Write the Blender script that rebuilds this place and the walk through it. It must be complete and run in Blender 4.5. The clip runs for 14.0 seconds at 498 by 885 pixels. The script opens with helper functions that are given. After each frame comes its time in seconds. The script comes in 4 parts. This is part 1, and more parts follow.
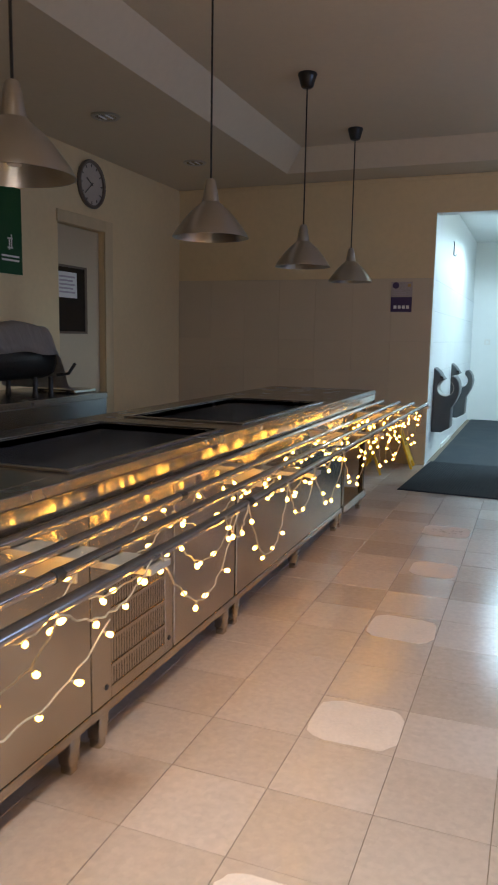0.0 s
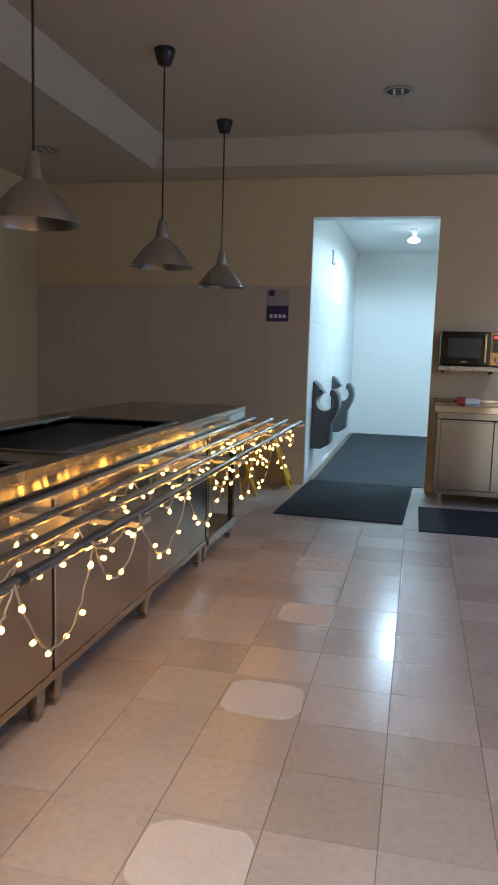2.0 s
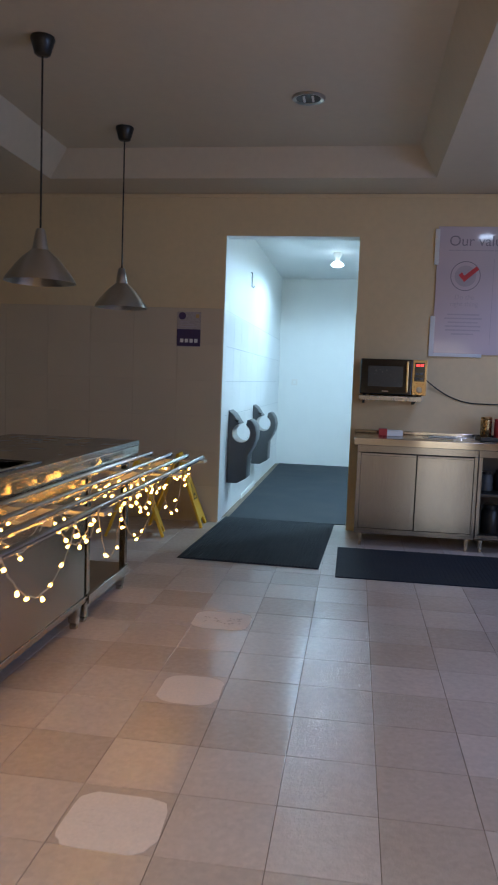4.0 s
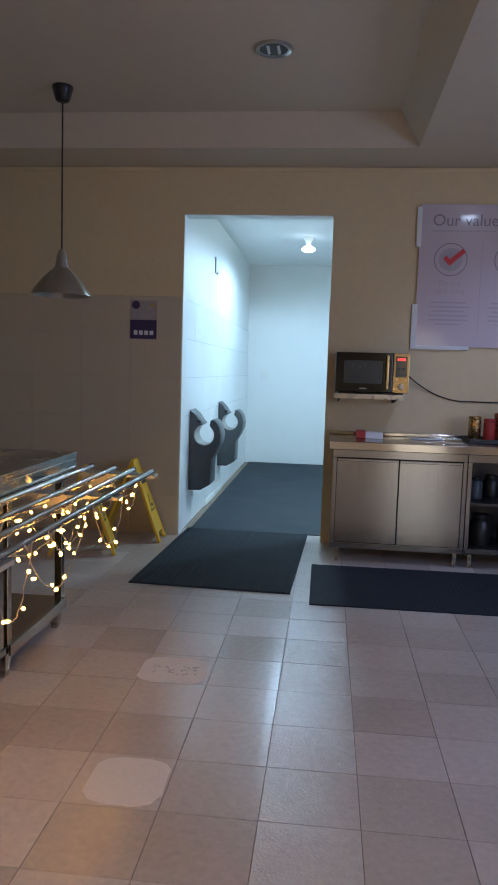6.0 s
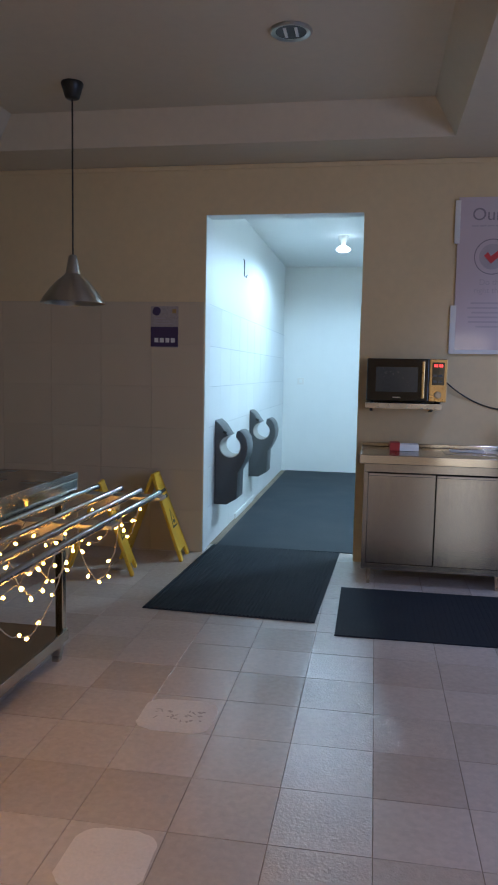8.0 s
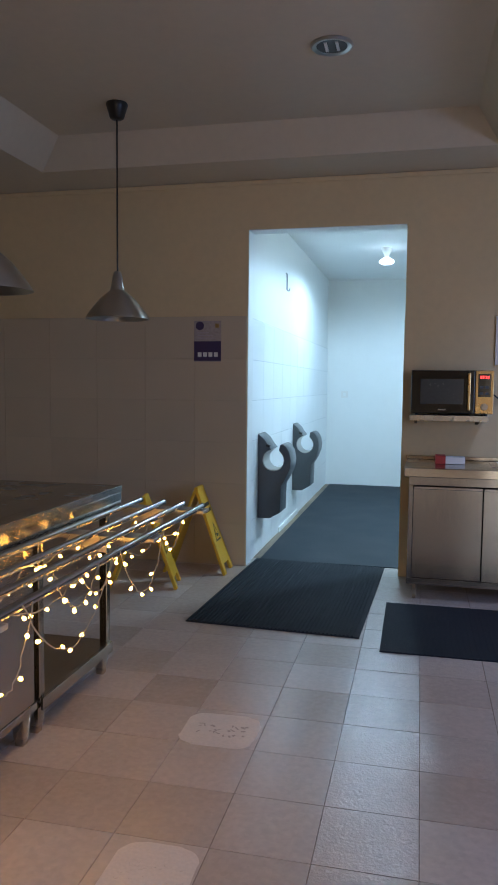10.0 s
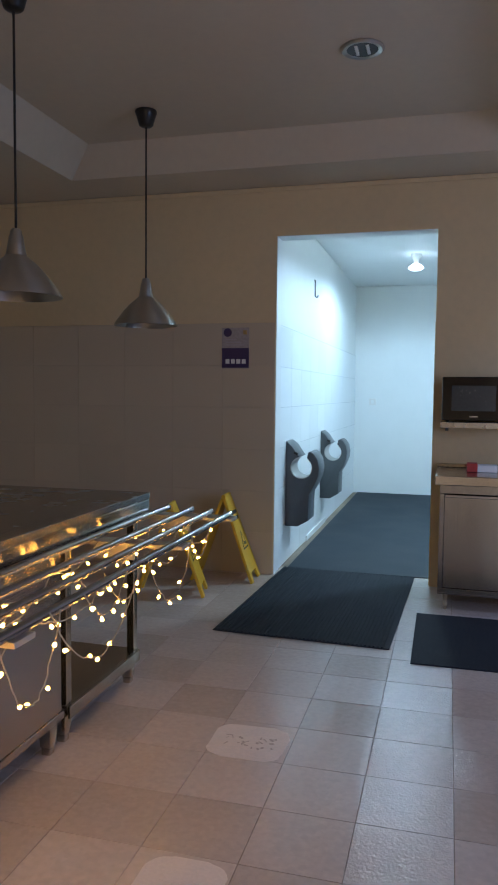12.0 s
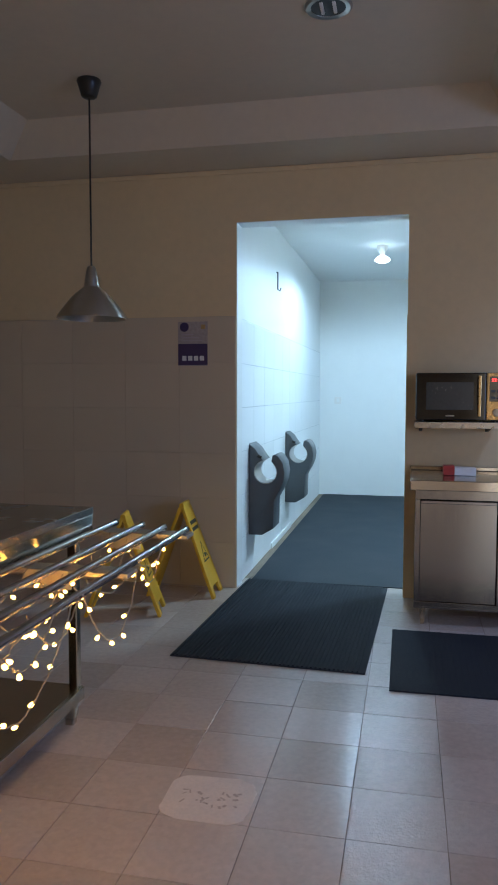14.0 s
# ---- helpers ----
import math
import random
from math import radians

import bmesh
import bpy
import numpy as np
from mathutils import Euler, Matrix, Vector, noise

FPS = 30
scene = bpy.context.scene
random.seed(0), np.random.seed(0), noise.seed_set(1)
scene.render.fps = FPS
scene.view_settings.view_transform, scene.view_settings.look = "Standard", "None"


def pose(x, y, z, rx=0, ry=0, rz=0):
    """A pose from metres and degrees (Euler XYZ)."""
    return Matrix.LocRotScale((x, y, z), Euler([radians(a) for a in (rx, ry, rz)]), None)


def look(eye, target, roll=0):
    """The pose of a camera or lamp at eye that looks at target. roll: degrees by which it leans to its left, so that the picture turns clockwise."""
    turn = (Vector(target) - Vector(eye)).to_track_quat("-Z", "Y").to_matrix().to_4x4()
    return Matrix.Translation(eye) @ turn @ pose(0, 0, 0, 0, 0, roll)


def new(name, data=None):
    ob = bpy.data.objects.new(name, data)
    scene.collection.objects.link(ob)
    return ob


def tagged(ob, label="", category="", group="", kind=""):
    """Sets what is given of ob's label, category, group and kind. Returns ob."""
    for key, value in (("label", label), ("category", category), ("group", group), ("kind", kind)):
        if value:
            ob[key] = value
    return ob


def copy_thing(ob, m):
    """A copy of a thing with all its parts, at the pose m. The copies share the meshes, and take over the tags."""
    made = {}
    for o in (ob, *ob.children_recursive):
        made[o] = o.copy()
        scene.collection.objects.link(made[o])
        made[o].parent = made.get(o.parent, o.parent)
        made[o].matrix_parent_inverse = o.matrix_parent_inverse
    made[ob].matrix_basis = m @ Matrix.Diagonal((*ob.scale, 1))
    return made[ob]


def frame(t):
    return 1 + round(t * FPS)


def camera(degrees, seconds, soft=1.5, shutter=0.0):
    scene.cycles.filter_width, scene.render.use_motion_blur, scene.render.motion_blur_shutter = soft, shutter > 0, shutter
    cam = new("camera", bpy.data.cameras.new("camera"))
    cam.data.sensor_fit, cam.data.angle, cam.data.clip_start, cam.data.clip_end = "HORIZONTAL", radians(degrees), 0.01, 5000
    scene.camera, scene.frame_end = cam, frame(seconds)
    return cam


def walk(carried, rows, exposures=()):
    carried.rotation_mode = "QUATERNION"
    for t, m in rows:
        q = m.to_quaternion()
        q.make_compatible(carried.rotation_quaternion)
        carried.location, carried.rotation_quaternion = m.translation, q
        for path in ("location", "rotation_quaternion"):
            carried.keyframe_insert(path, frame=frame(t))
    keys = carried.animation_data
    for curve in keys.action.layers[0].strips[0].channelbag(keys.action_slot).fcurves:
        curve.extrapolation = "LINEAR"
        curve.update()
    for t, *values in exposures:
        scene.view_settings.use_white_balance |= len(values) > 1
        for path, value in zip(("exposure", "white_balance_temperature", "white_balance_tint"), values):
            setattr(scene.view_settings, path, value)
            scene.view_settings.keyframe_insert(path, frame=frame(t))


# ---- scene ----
cam = camera(37.5, 14.0, soft=1.8, shutter=0.5)
PATH = [
    (0, (-0.013, 0.203, 1.269), (-0.732, 2.047, 0.984), 1.0),
    (0.5, (0.005, 0.336, 1.255), (-0.687, 2.194, 0.988), 1.5),
    (1, (0.037, 0.501, 1.24), (-0.619, 2.372, 0.978), 2.5),
    (1.5, (0.026, 0.637, 1.252), (-0.518, 2.544, 0.996), 3.4),
    (2, (-0.009, 0.84, 1.267), (-0.448, 2.775, 1.017), 1.7),
    (2.5, (0.036, 1.007, 1.277), (-0.407, 2.941, 1.02), 1.2),
    (3, (0.13, 1.133, 1.291), (-0.313, 3.067, 1.035), 2.2),
    (3.5, (0.151, 1.262, 1.261), (-0.255, 3.204, 1.017), 2.3),
    (4, (0.133, 1.411, 1.282), (-0.148, 3.384, 1.108), 2.1),
    (6.5, (0.11, 2.189, 1.344), (-0.09, 4.169, 1.137), 1.6),
    (7, (0.136, 2.274, 1.368), (-0.058, 4.253, 1.155), 1.4),
    (7.5, (0.188, 2.361, 1.383), (-0.062, 4.334, 1.174), 1.3),
    (8, (0.221, 2.416, 1.376), (-0.112, 4.379, 1.182), 1.1),
    (8.5, (0.237, 2.423, 1.372), (-0.135, 4.38, 1.191), 1.0),
    (11, (0.223, 2.426, 1.37), (-0.257, 4.362, 1.226), 0.5),
    (11.5, (0.228, 2.428, 1.375), (-0.259, 4.363, 1.237), 0.6),
    (12, (0.207, 2.46, 1.364), (-0.315, 4.386, 1.227), 0.6),
    (12.5, (0.162, 2.551, 1.366), (-0.384, 4.47, 1.227), 0.7),
    (13, (0.103, 2.674, 1.37), (-0.399, 4.606, 1.232), 0.6),
    (13.5, (0.085, 2.74, 1.363), (-0.344, 4.689, 1.227), 0.4),
    (14, (0.126, 2.855, 1.362), (-0.299, 4.804, 1.224), 0.1),
]
EXPOSURES = [(0.0, 0.46, 6000, 7), (2.0, 0.34, 5700, 7), (4.0, 0.30, 5500, 8), (14.0, 0.32, 5450, 9)]
walk(cam, [(t, look(eye, target, roll)) for t, eye, target, roll in PATH], EXPOSURES)

# ---- plan ----
WL, WR, WN, WS = -3.83, 3.2, 7.75, -3.0       # room walls
SOFFIT, CEIL = 2.85, 3.065
DOOR_L, DOOR_R, DOOR_T = -1.03, 0.107, 2.50   # opening to the corridor
TH = 0.16                                     # thickness of the end wall
CE, CR, CC = 12.55, 1.6, 2.80                 # corridor end, right side, ceiling

# ---- world and lights ----
world = bpy.data.worlds.new("world")
scene.world = world
world.use_nodes = True
wn = world.node_tree.nodes
sky = wn.new("ShaderNodeTexSky")
sky.sky_type, sky.sun_disc = "NISHITA", False
sky.sun_elevation, sky.sun_rotation = radians(12), radians(200)
world.node_tree.links.new(sky.outputs[0], wn["Background"].inputs[0])
wn["Background"].inputs[1].default_value = 0.05


def area(name, m, sx, sy, power, color, spread=180):
    d = bpy.data.lights.new(name, "AREA")
    d.shape, d.size, d.size_y, d.energy, d.color, d.spread = "RECTANGLE", sx, sy, power, color, radians(spread)
    ob = new(name, d)
    ob.matrix_world = m
    return ob


def spot(name, m, power, color, angle, blend, radius):
    d = bpy.data.lights.new(name, "SPOT")
    d.energy, d.color, d.spot_size, d.spot_blend, d.shadow_soft_size = power, color, radians(angle), blend, radius
    ob = new(name, d)
    ob.matrix_world = m
    return ob


area("rear_window_light", look((2.05, WS + 0.02, 1.25), (2.0, 3.0, 1.15)), 1.0, 2.0, 9, (1.0, 0.84, 0.66))
area("side_window_light", look((WR - 0.02, 4.2, 1.5), (0.0, 5.0, 0.2)), 2.6, 1.2, 32, (0.52, 0.64, 1.0))
spot("cool_downlight_light", look((1.4, 6.0, 2.80), (1.65, 7.4, 0.3)), 42, (0.54, 0.64, 1.0), 92, 0.8, 0.05)
spot("hall_downlight_light", pose(-0.1, 0.7, CEIL - 0.03), 340, (1.0, 0.90, 0.80), 120, 1.0, 0.30)
spot("hall_downlight_light_rear", pose(-0.1, -1.2, CEIL - 0.03), 200, (1.0, 0.90, 0.80), 125, 1.0, 0.30)
spot("corridor_lamp_light", pose(-0.155, 10.3, 2.60), 76, (0.68, 0.89, 1.0), 178, 0.30, 0.07)
spot("corridor_lamp_light_near", pose(0.95, 8.8, 2.60), 112, (0.67, 0.88, 1.0), 178, 0.30, 0.07)


# ---- materials ----
def mat(name, color, rough=0.5, metal=0.0, var=0.12, scale=6.0, fine=60.0, bump=0.05, stretch=(1, 1, 1), coat=0.0, island=0.0, rough_var=0.1, dist=0.004, tint=None, aniso=0.0, spun=False):
    m = bpy.data.materials.new(name)
    m.use_nodes = True
    nt = m.node_tree
    n, l = nt.nodes, nt.links
    b = n["Principled BSDF"]
    b.inputs["Metallic"].default_value = metal
    b.inputs["Coat Weight"].default_value = coat
    b.inputs["Coat Roughness"].default_value = 0.08
    if aniso:
        b.inputs["Anisotropic"].default_value = aniso
        if spun:
            tg = n.new("ShaderNodeTangent")
            tg.direction_type, tg.axis = "RADIAL", "Z"
            b.inputs["Anisotropic Rotation"].default_value = 0.25
        else:
            tg = n.new("ShaderNodeCombineXYZ")
            tg.inputs[0].default_value, tg.inputs[1].default_value, tg.inputs[2].default_value = 0.03, 0.06, 1.0
        l.new(tg.outputs[0], b.inputs["Tangent"])
    tc = n.new("ShaderNodeTexCoord")
    mp = n.new("ShaderNodeMapping")
    mp.inputs["Scale"].default_value = stretch
    l.new(tc.outputs["Object"], mp.inputs[0])
    info = n.new("ShaderNodeObjectInfo")
    shift = n.new("ShaderNodeVectorMath")
    shift.operation = "MULTIPLY_ADD"
    l.new(info.outputs["Random"], shift.inputs[0])
    shift.inputs[1].default_value = (37.0, 17.0, 29.0)
    l.new(mp.outputs[0], shift.inputs[2])
    big, small = n.new("ShaderNodeTexNoise"), n.new("ShaderNodeTexNoise")
    big.inputs["Scale"].default_value, small.inputs["Scale"].default_value = scale, fine
    big.inputs["Detail"].default_value = small.inputs["Detail"].default_value = 5
    for t in (big, small):
        l.new(shift.outputs[0], t.inputs["Vector"])
    mix = n.new("ShaderNodeMath")
    mix.operation = "ADD"
    l.new(big.outputs[0], mix.inputs[0])
    l.new(small.outputs[0], mix.inputs[1])
    ramp = n.new("ShaderNodeMapRange")
    ramp.inputs[1].default_value, ramp.inputs[2].default_value = 0.6, 1.4
    ramp.inputs[3].default_value, ramp.inputs[4].default_value = 1 - var, 1 + var
    l.new(mix.outputs[0], ramp.inputs[0])
    last = ramp.outputs[0]
    if island:
        rr = n.new("ShaderNodeMapRange")
        rr.inputs[3].default_value, rr.inputs[4].default_value = 1 - island, 1 + island
        l.new(info.outputs["Random"], rr.inputs[0])
        mu = n.new("ShaderNodeMath")
        mu.operation = "MULTIPLY"
        l.new(last, mu.inputs[0])
        l.new(rr.outputs[0], mu.inputs[1])
        last = mu.outputs[0]
    col = n.new("ShaderNodeMix")
    col.data_type, col.blend_type = "RGBA", "MULTIPLY"
    col.inputs[0].default_value = 1.0
    base = n.new("ShaderNodeMix")
    base.data_type = "RGBA"
    base.inputs[6].default_value = (*color, 1)
    base.inputs[7].default_value = (*(tint or color), 1)
    l.new(big.outputs[0], base.inputs[0])
    l.new(base.outputs[2], col.inputs[6])
    l.new(last, col.inputs[7])
    l.new(col.outputs[2], b.inputs["Base Color"])
    ro = n.new("ShaderNodeMapRange")
    ro.inputs[1].default_value, ro.inputs[2].default_value = 0.6, 1.4
    ro.inputs[3].default_value, ro.inputs[4].default_value = max(0.02, rough - rough_var), min(1, rough + rough_var)
    l.new(mix.outputs[0], ro.inputs[0])
    l.new(ro.outputs[0], b.inputs["Roughness"])
    if bump:
        bp = n.new("ShaderNodeBump")
        bp.inputs["Strength"].default_value, bp.inputs["Distance"].default_value = bump, dist
        l.new(mix.outputs[0], bp.inputs["Height"])
        l.new(bp.outputs[0], b.inputs["Normal"])
    return m


def glow(name, color, strength):
    m = bpy.data.materials.new(name)
    m.use_nodes = True
    b = m.node_tree.nodes["Principled BSDF"]
    b.inputs["Base Color"].default_value = (*color, 1)
    b.inputs["Emission Color"].default_value = (*color, 1)
    b.inputs["Emission Strength"].default_value = strength
    return m


M_WALL = mat("cream_paint", (0.72, 0.575, 0.34), 0.75, var=0.05, scale=1.2, fine=20, bump=0.03)
M_CEIL = mat("ceiling_paint", (0.62, 0.54, 0.41), 0.7, var=0.05, scale=0.9, fine=20, bump=0.03)
M_WHITE = mat("corridor_white_paint", (0.82, 0.84, 0.83), 0.55, var=0.02, scale=0.8, fine=6, bump=0.0, rough_var=0.04)
M_WTILE = mat("wall_tile_glaze", (0.60, 0.50, 0.36), 0.32, var=0.03, scale=0.8, fine=5, bump=0.0, island=0.03, rough_var=0.03)
M_CTILE = mat("corridor_tile_glaze", (0.82, 0.85, 0.86), 0.32, var=0.02, scale=0.8, fine=4, bump=0.0, island=0.025, rough_var=0.02)
M_GROUT = mat("wall_grout", (0.53, 0.44, 0.32), 0.9, var=0.10, scale=5, bump=0.05)
M_CGROUT = mat("corridor_grout", (0.58, 0.61, 0.63), 0.9, var=0.25, scale=3, bump=0.1)
M_FGROUT = mat("floor_grout", (0.27, 0.22, 0.17), 0.9, var=0.4, scale=3, bump=0.2)


def tile_mat(name, pale, brown, rough, relief, relief_scale):
    """Speckled terrazzo: chips, stains across the floor, and a wear of its own for each tile."""
    m = bpy.data.materials.new(name)
    m.use_nodes = True
    n, l = m.node_tree.nodes, m.node_tree.links
    b = n["Principled BSDF"]
    geo, info = n.new("ShaderNodeNewGeometry"), n.new("ShaderNodeObjectInfo")

    def noise(scale, detail=4.0):
        t = n.new("ShaderNodeTexNoise")
        t.inputs["Scale"].default_value, t.inputs["Detail"].default_value = scale, detail
        l.new(geo.outputs["Position"], t.inputs["Vector"])
        return t.outputs[0]

    def span(src, a0, a1, b0, b1):
        t = n.new("ShaderNodeMapRange")
        for k, v in enumerate((a0, a1, b0, b1)):
            t.inputs[k + 1].default_value = v
        l.new(src, t.inputs[0])
        return t.outputs[0]

    def calc(op, p, q):
        t = n.new("ShaderNodeMath")
        t.operation = op
        l.new(p, t.inputs[0])
        l.new(q, t.inputs[1])
        return t.outputs[0]

    chips = n.new("ShaderNodeTexVoronoi")
    chips.inputs["Scale"].default_value = 55.0
    l.new(geo.outputs["Position"], chips.inputs["Vector"])
    chip_tone = n.new("ShaderNodeSeparateColor")
    l.new(chips.outputs["Color"], chip_tone.inputs[0])
    stain, cloud, grain = noise(1.7, 1.0), noise(7.0, 1.0), noise(38.0, 2.0)
    tone = n.new("ShaderNodeMix")
    tone.data_type = "RGBA"
    tone.inputs[6].default_value, tone.inputs[7].default_value = (*pale, 1), (*brown, 1)
    worn = calc("ADD", span(info.outputs["Random"], 0, 1, -0.08, 0.66), span(stain, 0.25, 0.75, 0.0, 0.40))
    l.new(calc("ADD", worn, span(cloud, 0.2, 0.8, -0.06, 0.06)), tone.inputs[0])
    speck = calc("MULTIPLY", span(chip_tone.outputs[0], 0, 1, 0.965, 1.03), span(grain, 0.3, 0.7, 0.95, 1.045))
    mul = n.new("ShaderNodeMix")
    mul.data_type, mul.blend_type = "RGBA", "MULTIPLY"
    mul.inputs[0].default_value = 1.0
    l.new(tone.outputs[2], mul.inputs[6])
    l.new(speck, mul.inputs[7])
    l.new(mul.outputs[2], b.inputs["Base Color"])
    l.new(calc("ADD", span(info.outputs["Random"], 0, 1, rough + 0.025, rough - 0.025), span(cloud, 0.2, 0.8, -0.008, 0.008)), b.inputs["Roughness"])
    bp = n.new("ShaderNodeBump")
    bp.inputs["Strength"].default_value, bp.inputs["Distance"].default_value = relief, 0.003
    l.new(noise(relief_scale, 3.0), bp.inputs["Height"])
    l.new(bp.outputs[0], b.inputs["Normal"])
    return m


M_FLOOR = tile_mat("terrazzo_tile", (0.66, 0.58, 0.53), (0.51, 0.43, 0.365), 0.225, 0.03, 45.0)
M_FWET = tile_mat("polished_terrazzo_tile", (0.64, 0.57, 0.52), (0.51, 0.43, 0.365), 0.175, 0.75, 90.0)
M_PATCH = mat("floor_sticker_residue", (0.84, 0.77, 0.72), 0.6, var=0.10, scale=14, fine=90, bump=0.2, tint=(0.74, 0.67, 0.62))
M_TRACE = mat("faded_print", (0.52, 0.45, 0.41), 0.6, var=0.1, scale=20)
M_BRKT = mat("satin_steel_strip", (0.62, 0.57, 0.50), 0.48, 0.8, var=0.04, scale=2, fine=12, bump=0.0)
M_STEEL = mat("brushed_steel", (0.50, 0.44, 0.36), 0.19, 1.0, var=0.06, scale=1.5, fine=20, bump=0.0, stretch=(3, 0.5, 3), rough_var=0.03, aniso=0.97)
M_STEELH = mat("brushed_steel_long", (0.56, 0.53, 0.48), 0.14, 1.0, var=0.03, scale=1.0, fine=12, bump=0.0, stretch=(3, 0.5, 3), rough_var=0.02, aniso=0.97)
M_TOP = mat("worn_steel_top", (0.40, 0.39, 0.38), 0.26, 1.0, var=0.03, scale=1, fine=8, bump=0.0, rough_var=0.03)
M_CAB = mat("cabinet_steel", (0.39, 0.385, 0.38), 0.19, 1.0, var=0.10, scale=2.5, fine=40, bump=0.0, stretch=(3, 3, 0.25), rough_var=0.06, aniso=0.8)
M_RAIL = mat("steel_tube", (0.40, 0.39, 0.40), 0.22, 1.0, var=0.05, scale=3, fine=40, bump=0.0, stretch=(1, 0.2, 1), rough_var=0.05)
M_WELL = mat("dull_steel_well", (0.34, 0.35, 0.38), 0.22, 1.0, var=0.04, scale=1, fine=8, bump=0.0, rough_var=0.03)
M_DARK = mat("dark_cavity", (0.03, 0.03, 0.03), 0.7, var=0.2, scale=5)
# steel coloured dark to stand for the unlit inside of the open cupboard
M_DARKST = mat("shade_darkened_steel", (0.10, 0.09, 0.08), 0.45, 0.9, var=0.15, scale=3, fine=20, bump=0.0)
M_BLACK = mat("black_plastic", (0.018, 0.017, 0.016), 0.35, var=0.2, scale=8)
M_GLASSB = mat("black_glass", (0.006, 0.006, 0.007), 0.10, var=0.1, scale=5, bump=0.0)
M_SCREEN = mat("oven_window_mesh", (0.035, 0.045, 0.05), 0.22, var=0.15, scale=5, bump=0.0)
M_ALU = mat("spun_aluminium", (0.52, 0.50, 0.47), 0.31, 1.0, var=0.04, scale=2, fine=30, bump=0.0, stretch=(1, 1, 16), rough_var=0.015, aniso=0.8, spun=True)
M_MAT = mat("black_rubber_mat", (0.013, 0.018, 0.026), 0.85, var=0.25, scale=6, fine=90, bump=0.15)
M_CMAT = mat("corridor_rubber_floor", (0.016, 0.024, 0.034), 0.75, var=0.25, scale=3, fine=70, bump=0.1)
M_YELLOW = mat("yellow_plastic", (0.72, 0.42, 0.02), 0.42, var=0.10, scale=7, bump=0.05)
M_INK = mat("black_print", (0.03, 0.03, 0.03), 0.5, var=0.1)
M_DRYER = mat("grey_dryer_plastic", (0.085, 0.095, 0.105), 0.38, 0.0, var=0.08, scale=6, bump=0.03)
M_GOLD = mat("bronze_panel", (0.55, 0.38, 0.17), 0.30, 1.0, var=0.06, scale=6, bump=0.01)
M_RED = mat("red_card", (0.42, 0.04, 0.035), 0.5, var=0.08)
M_PAPER = mat("white_paper", (0.80, 0.79, 0.76), 0.7, var=0.04)
M_BOARD = mat("laminated_board", (0.58, 0.49, 0.53), 0.30, var=0.02, scale=1, fine=5, bump=0.0, coat=1.0, rough_var=0.03)
M_GREYINK = mat("grey_print", (0.44, 0.38, 0.42), 0.4, var=0.05)
M_TITLE = mat("dark_grey_print", (0.26, 0.22, 0.26), 0.4, var=0.05)
M_REDINK = mat("red_print", (0.62, 0.04, 0.05), 0.4, var=0.05)
M_PURPLE = mat("dark_purple_print", (0.055, 0.035, 0.10), 0.5, var=0.1)
M_GREEN = mat("green_board", (0.003, 0.065, 0.013), 0.7, var=0.08)
M_DOOR = mat("cream_door_paint", (0.52, 0.43, 0.30), 0.55, var=0.05, scale=1.5, bump=0.03)
M_TRIM = mat("timber_trim_paint", (0.58, 0.46, 0.28), 0.5, var=0.10, scale=2, fine=40, bump=0.05, stretch=(6, 6, 1))
M_OAK = mat("yellowed_edge_paint", (0.60, 0.46, 0.18), 0.55, var=0.10, scale=3, bump=0.05)
M_CLOTH = mat("striped_cotton", (0.50, 0.48, 0.46), 0.9, var=0.25, scale=3, fine=25, bump=0.3, stretch=(1, 12, 1))
M_COPPER = mat("copper_tin", (0.45, 0.20, 0.11), 0.30, 0.9, var=0.08)
M_WIRE = mat("clear_wire", (0.40, 0.34, 0.25), 0.4, var=0.08)
M_BULB = glow("warm_bulb", (1.0, 0.43, 0.05), 30.0)
M_LAMP = glow("cool_lamp_glass", (0.86, 0.96, 1.0), 5.0)
M_LED = glow("red_display", (1.0, 0.05, 0.04), 2.2)
M_SPOTL = glow("cool_downlight_glass", (0.75, 0.85, 1.0), 20.0)


# ---- mesh helpers ----
def add_box(bm, lo, hi, bevel=0.0, m=None):
    r = bmesh.ops.create_cube(bm, size=1.0)
    vs = r["verts"]
    for v in vs:
        v.co = Vector([lo[i] + (v.co[i] + 0.5) * (hi[i] - lo[i]) for i in range(3)])
    if bevel:
        es = list({e for v in vs for e in v.link_edges})
        out = bmesh.ops.bevel(bm, geom=es, offset=bevel, segments=2, profile=0.5, affect="EDGES")
        vs = list({v for f in out["faces"] for v in f.verts} | {v for v in vs if v.is_valid})
    if m is not None:
        bmesh.ops.transform(bm, matrix=m, verts=vs)
    return vs


def box(lo, hi, bevel=0.0, m=None):
    bm = bmesh.new()
    add_box(bm, lo, hi, bevel, m)
    return bm


def boxes(items, bevel=0.0):
    bm = bmesh.new()
    for lo, hi in items:
        add_box(bm, lo, hi, bevel)
    return bm


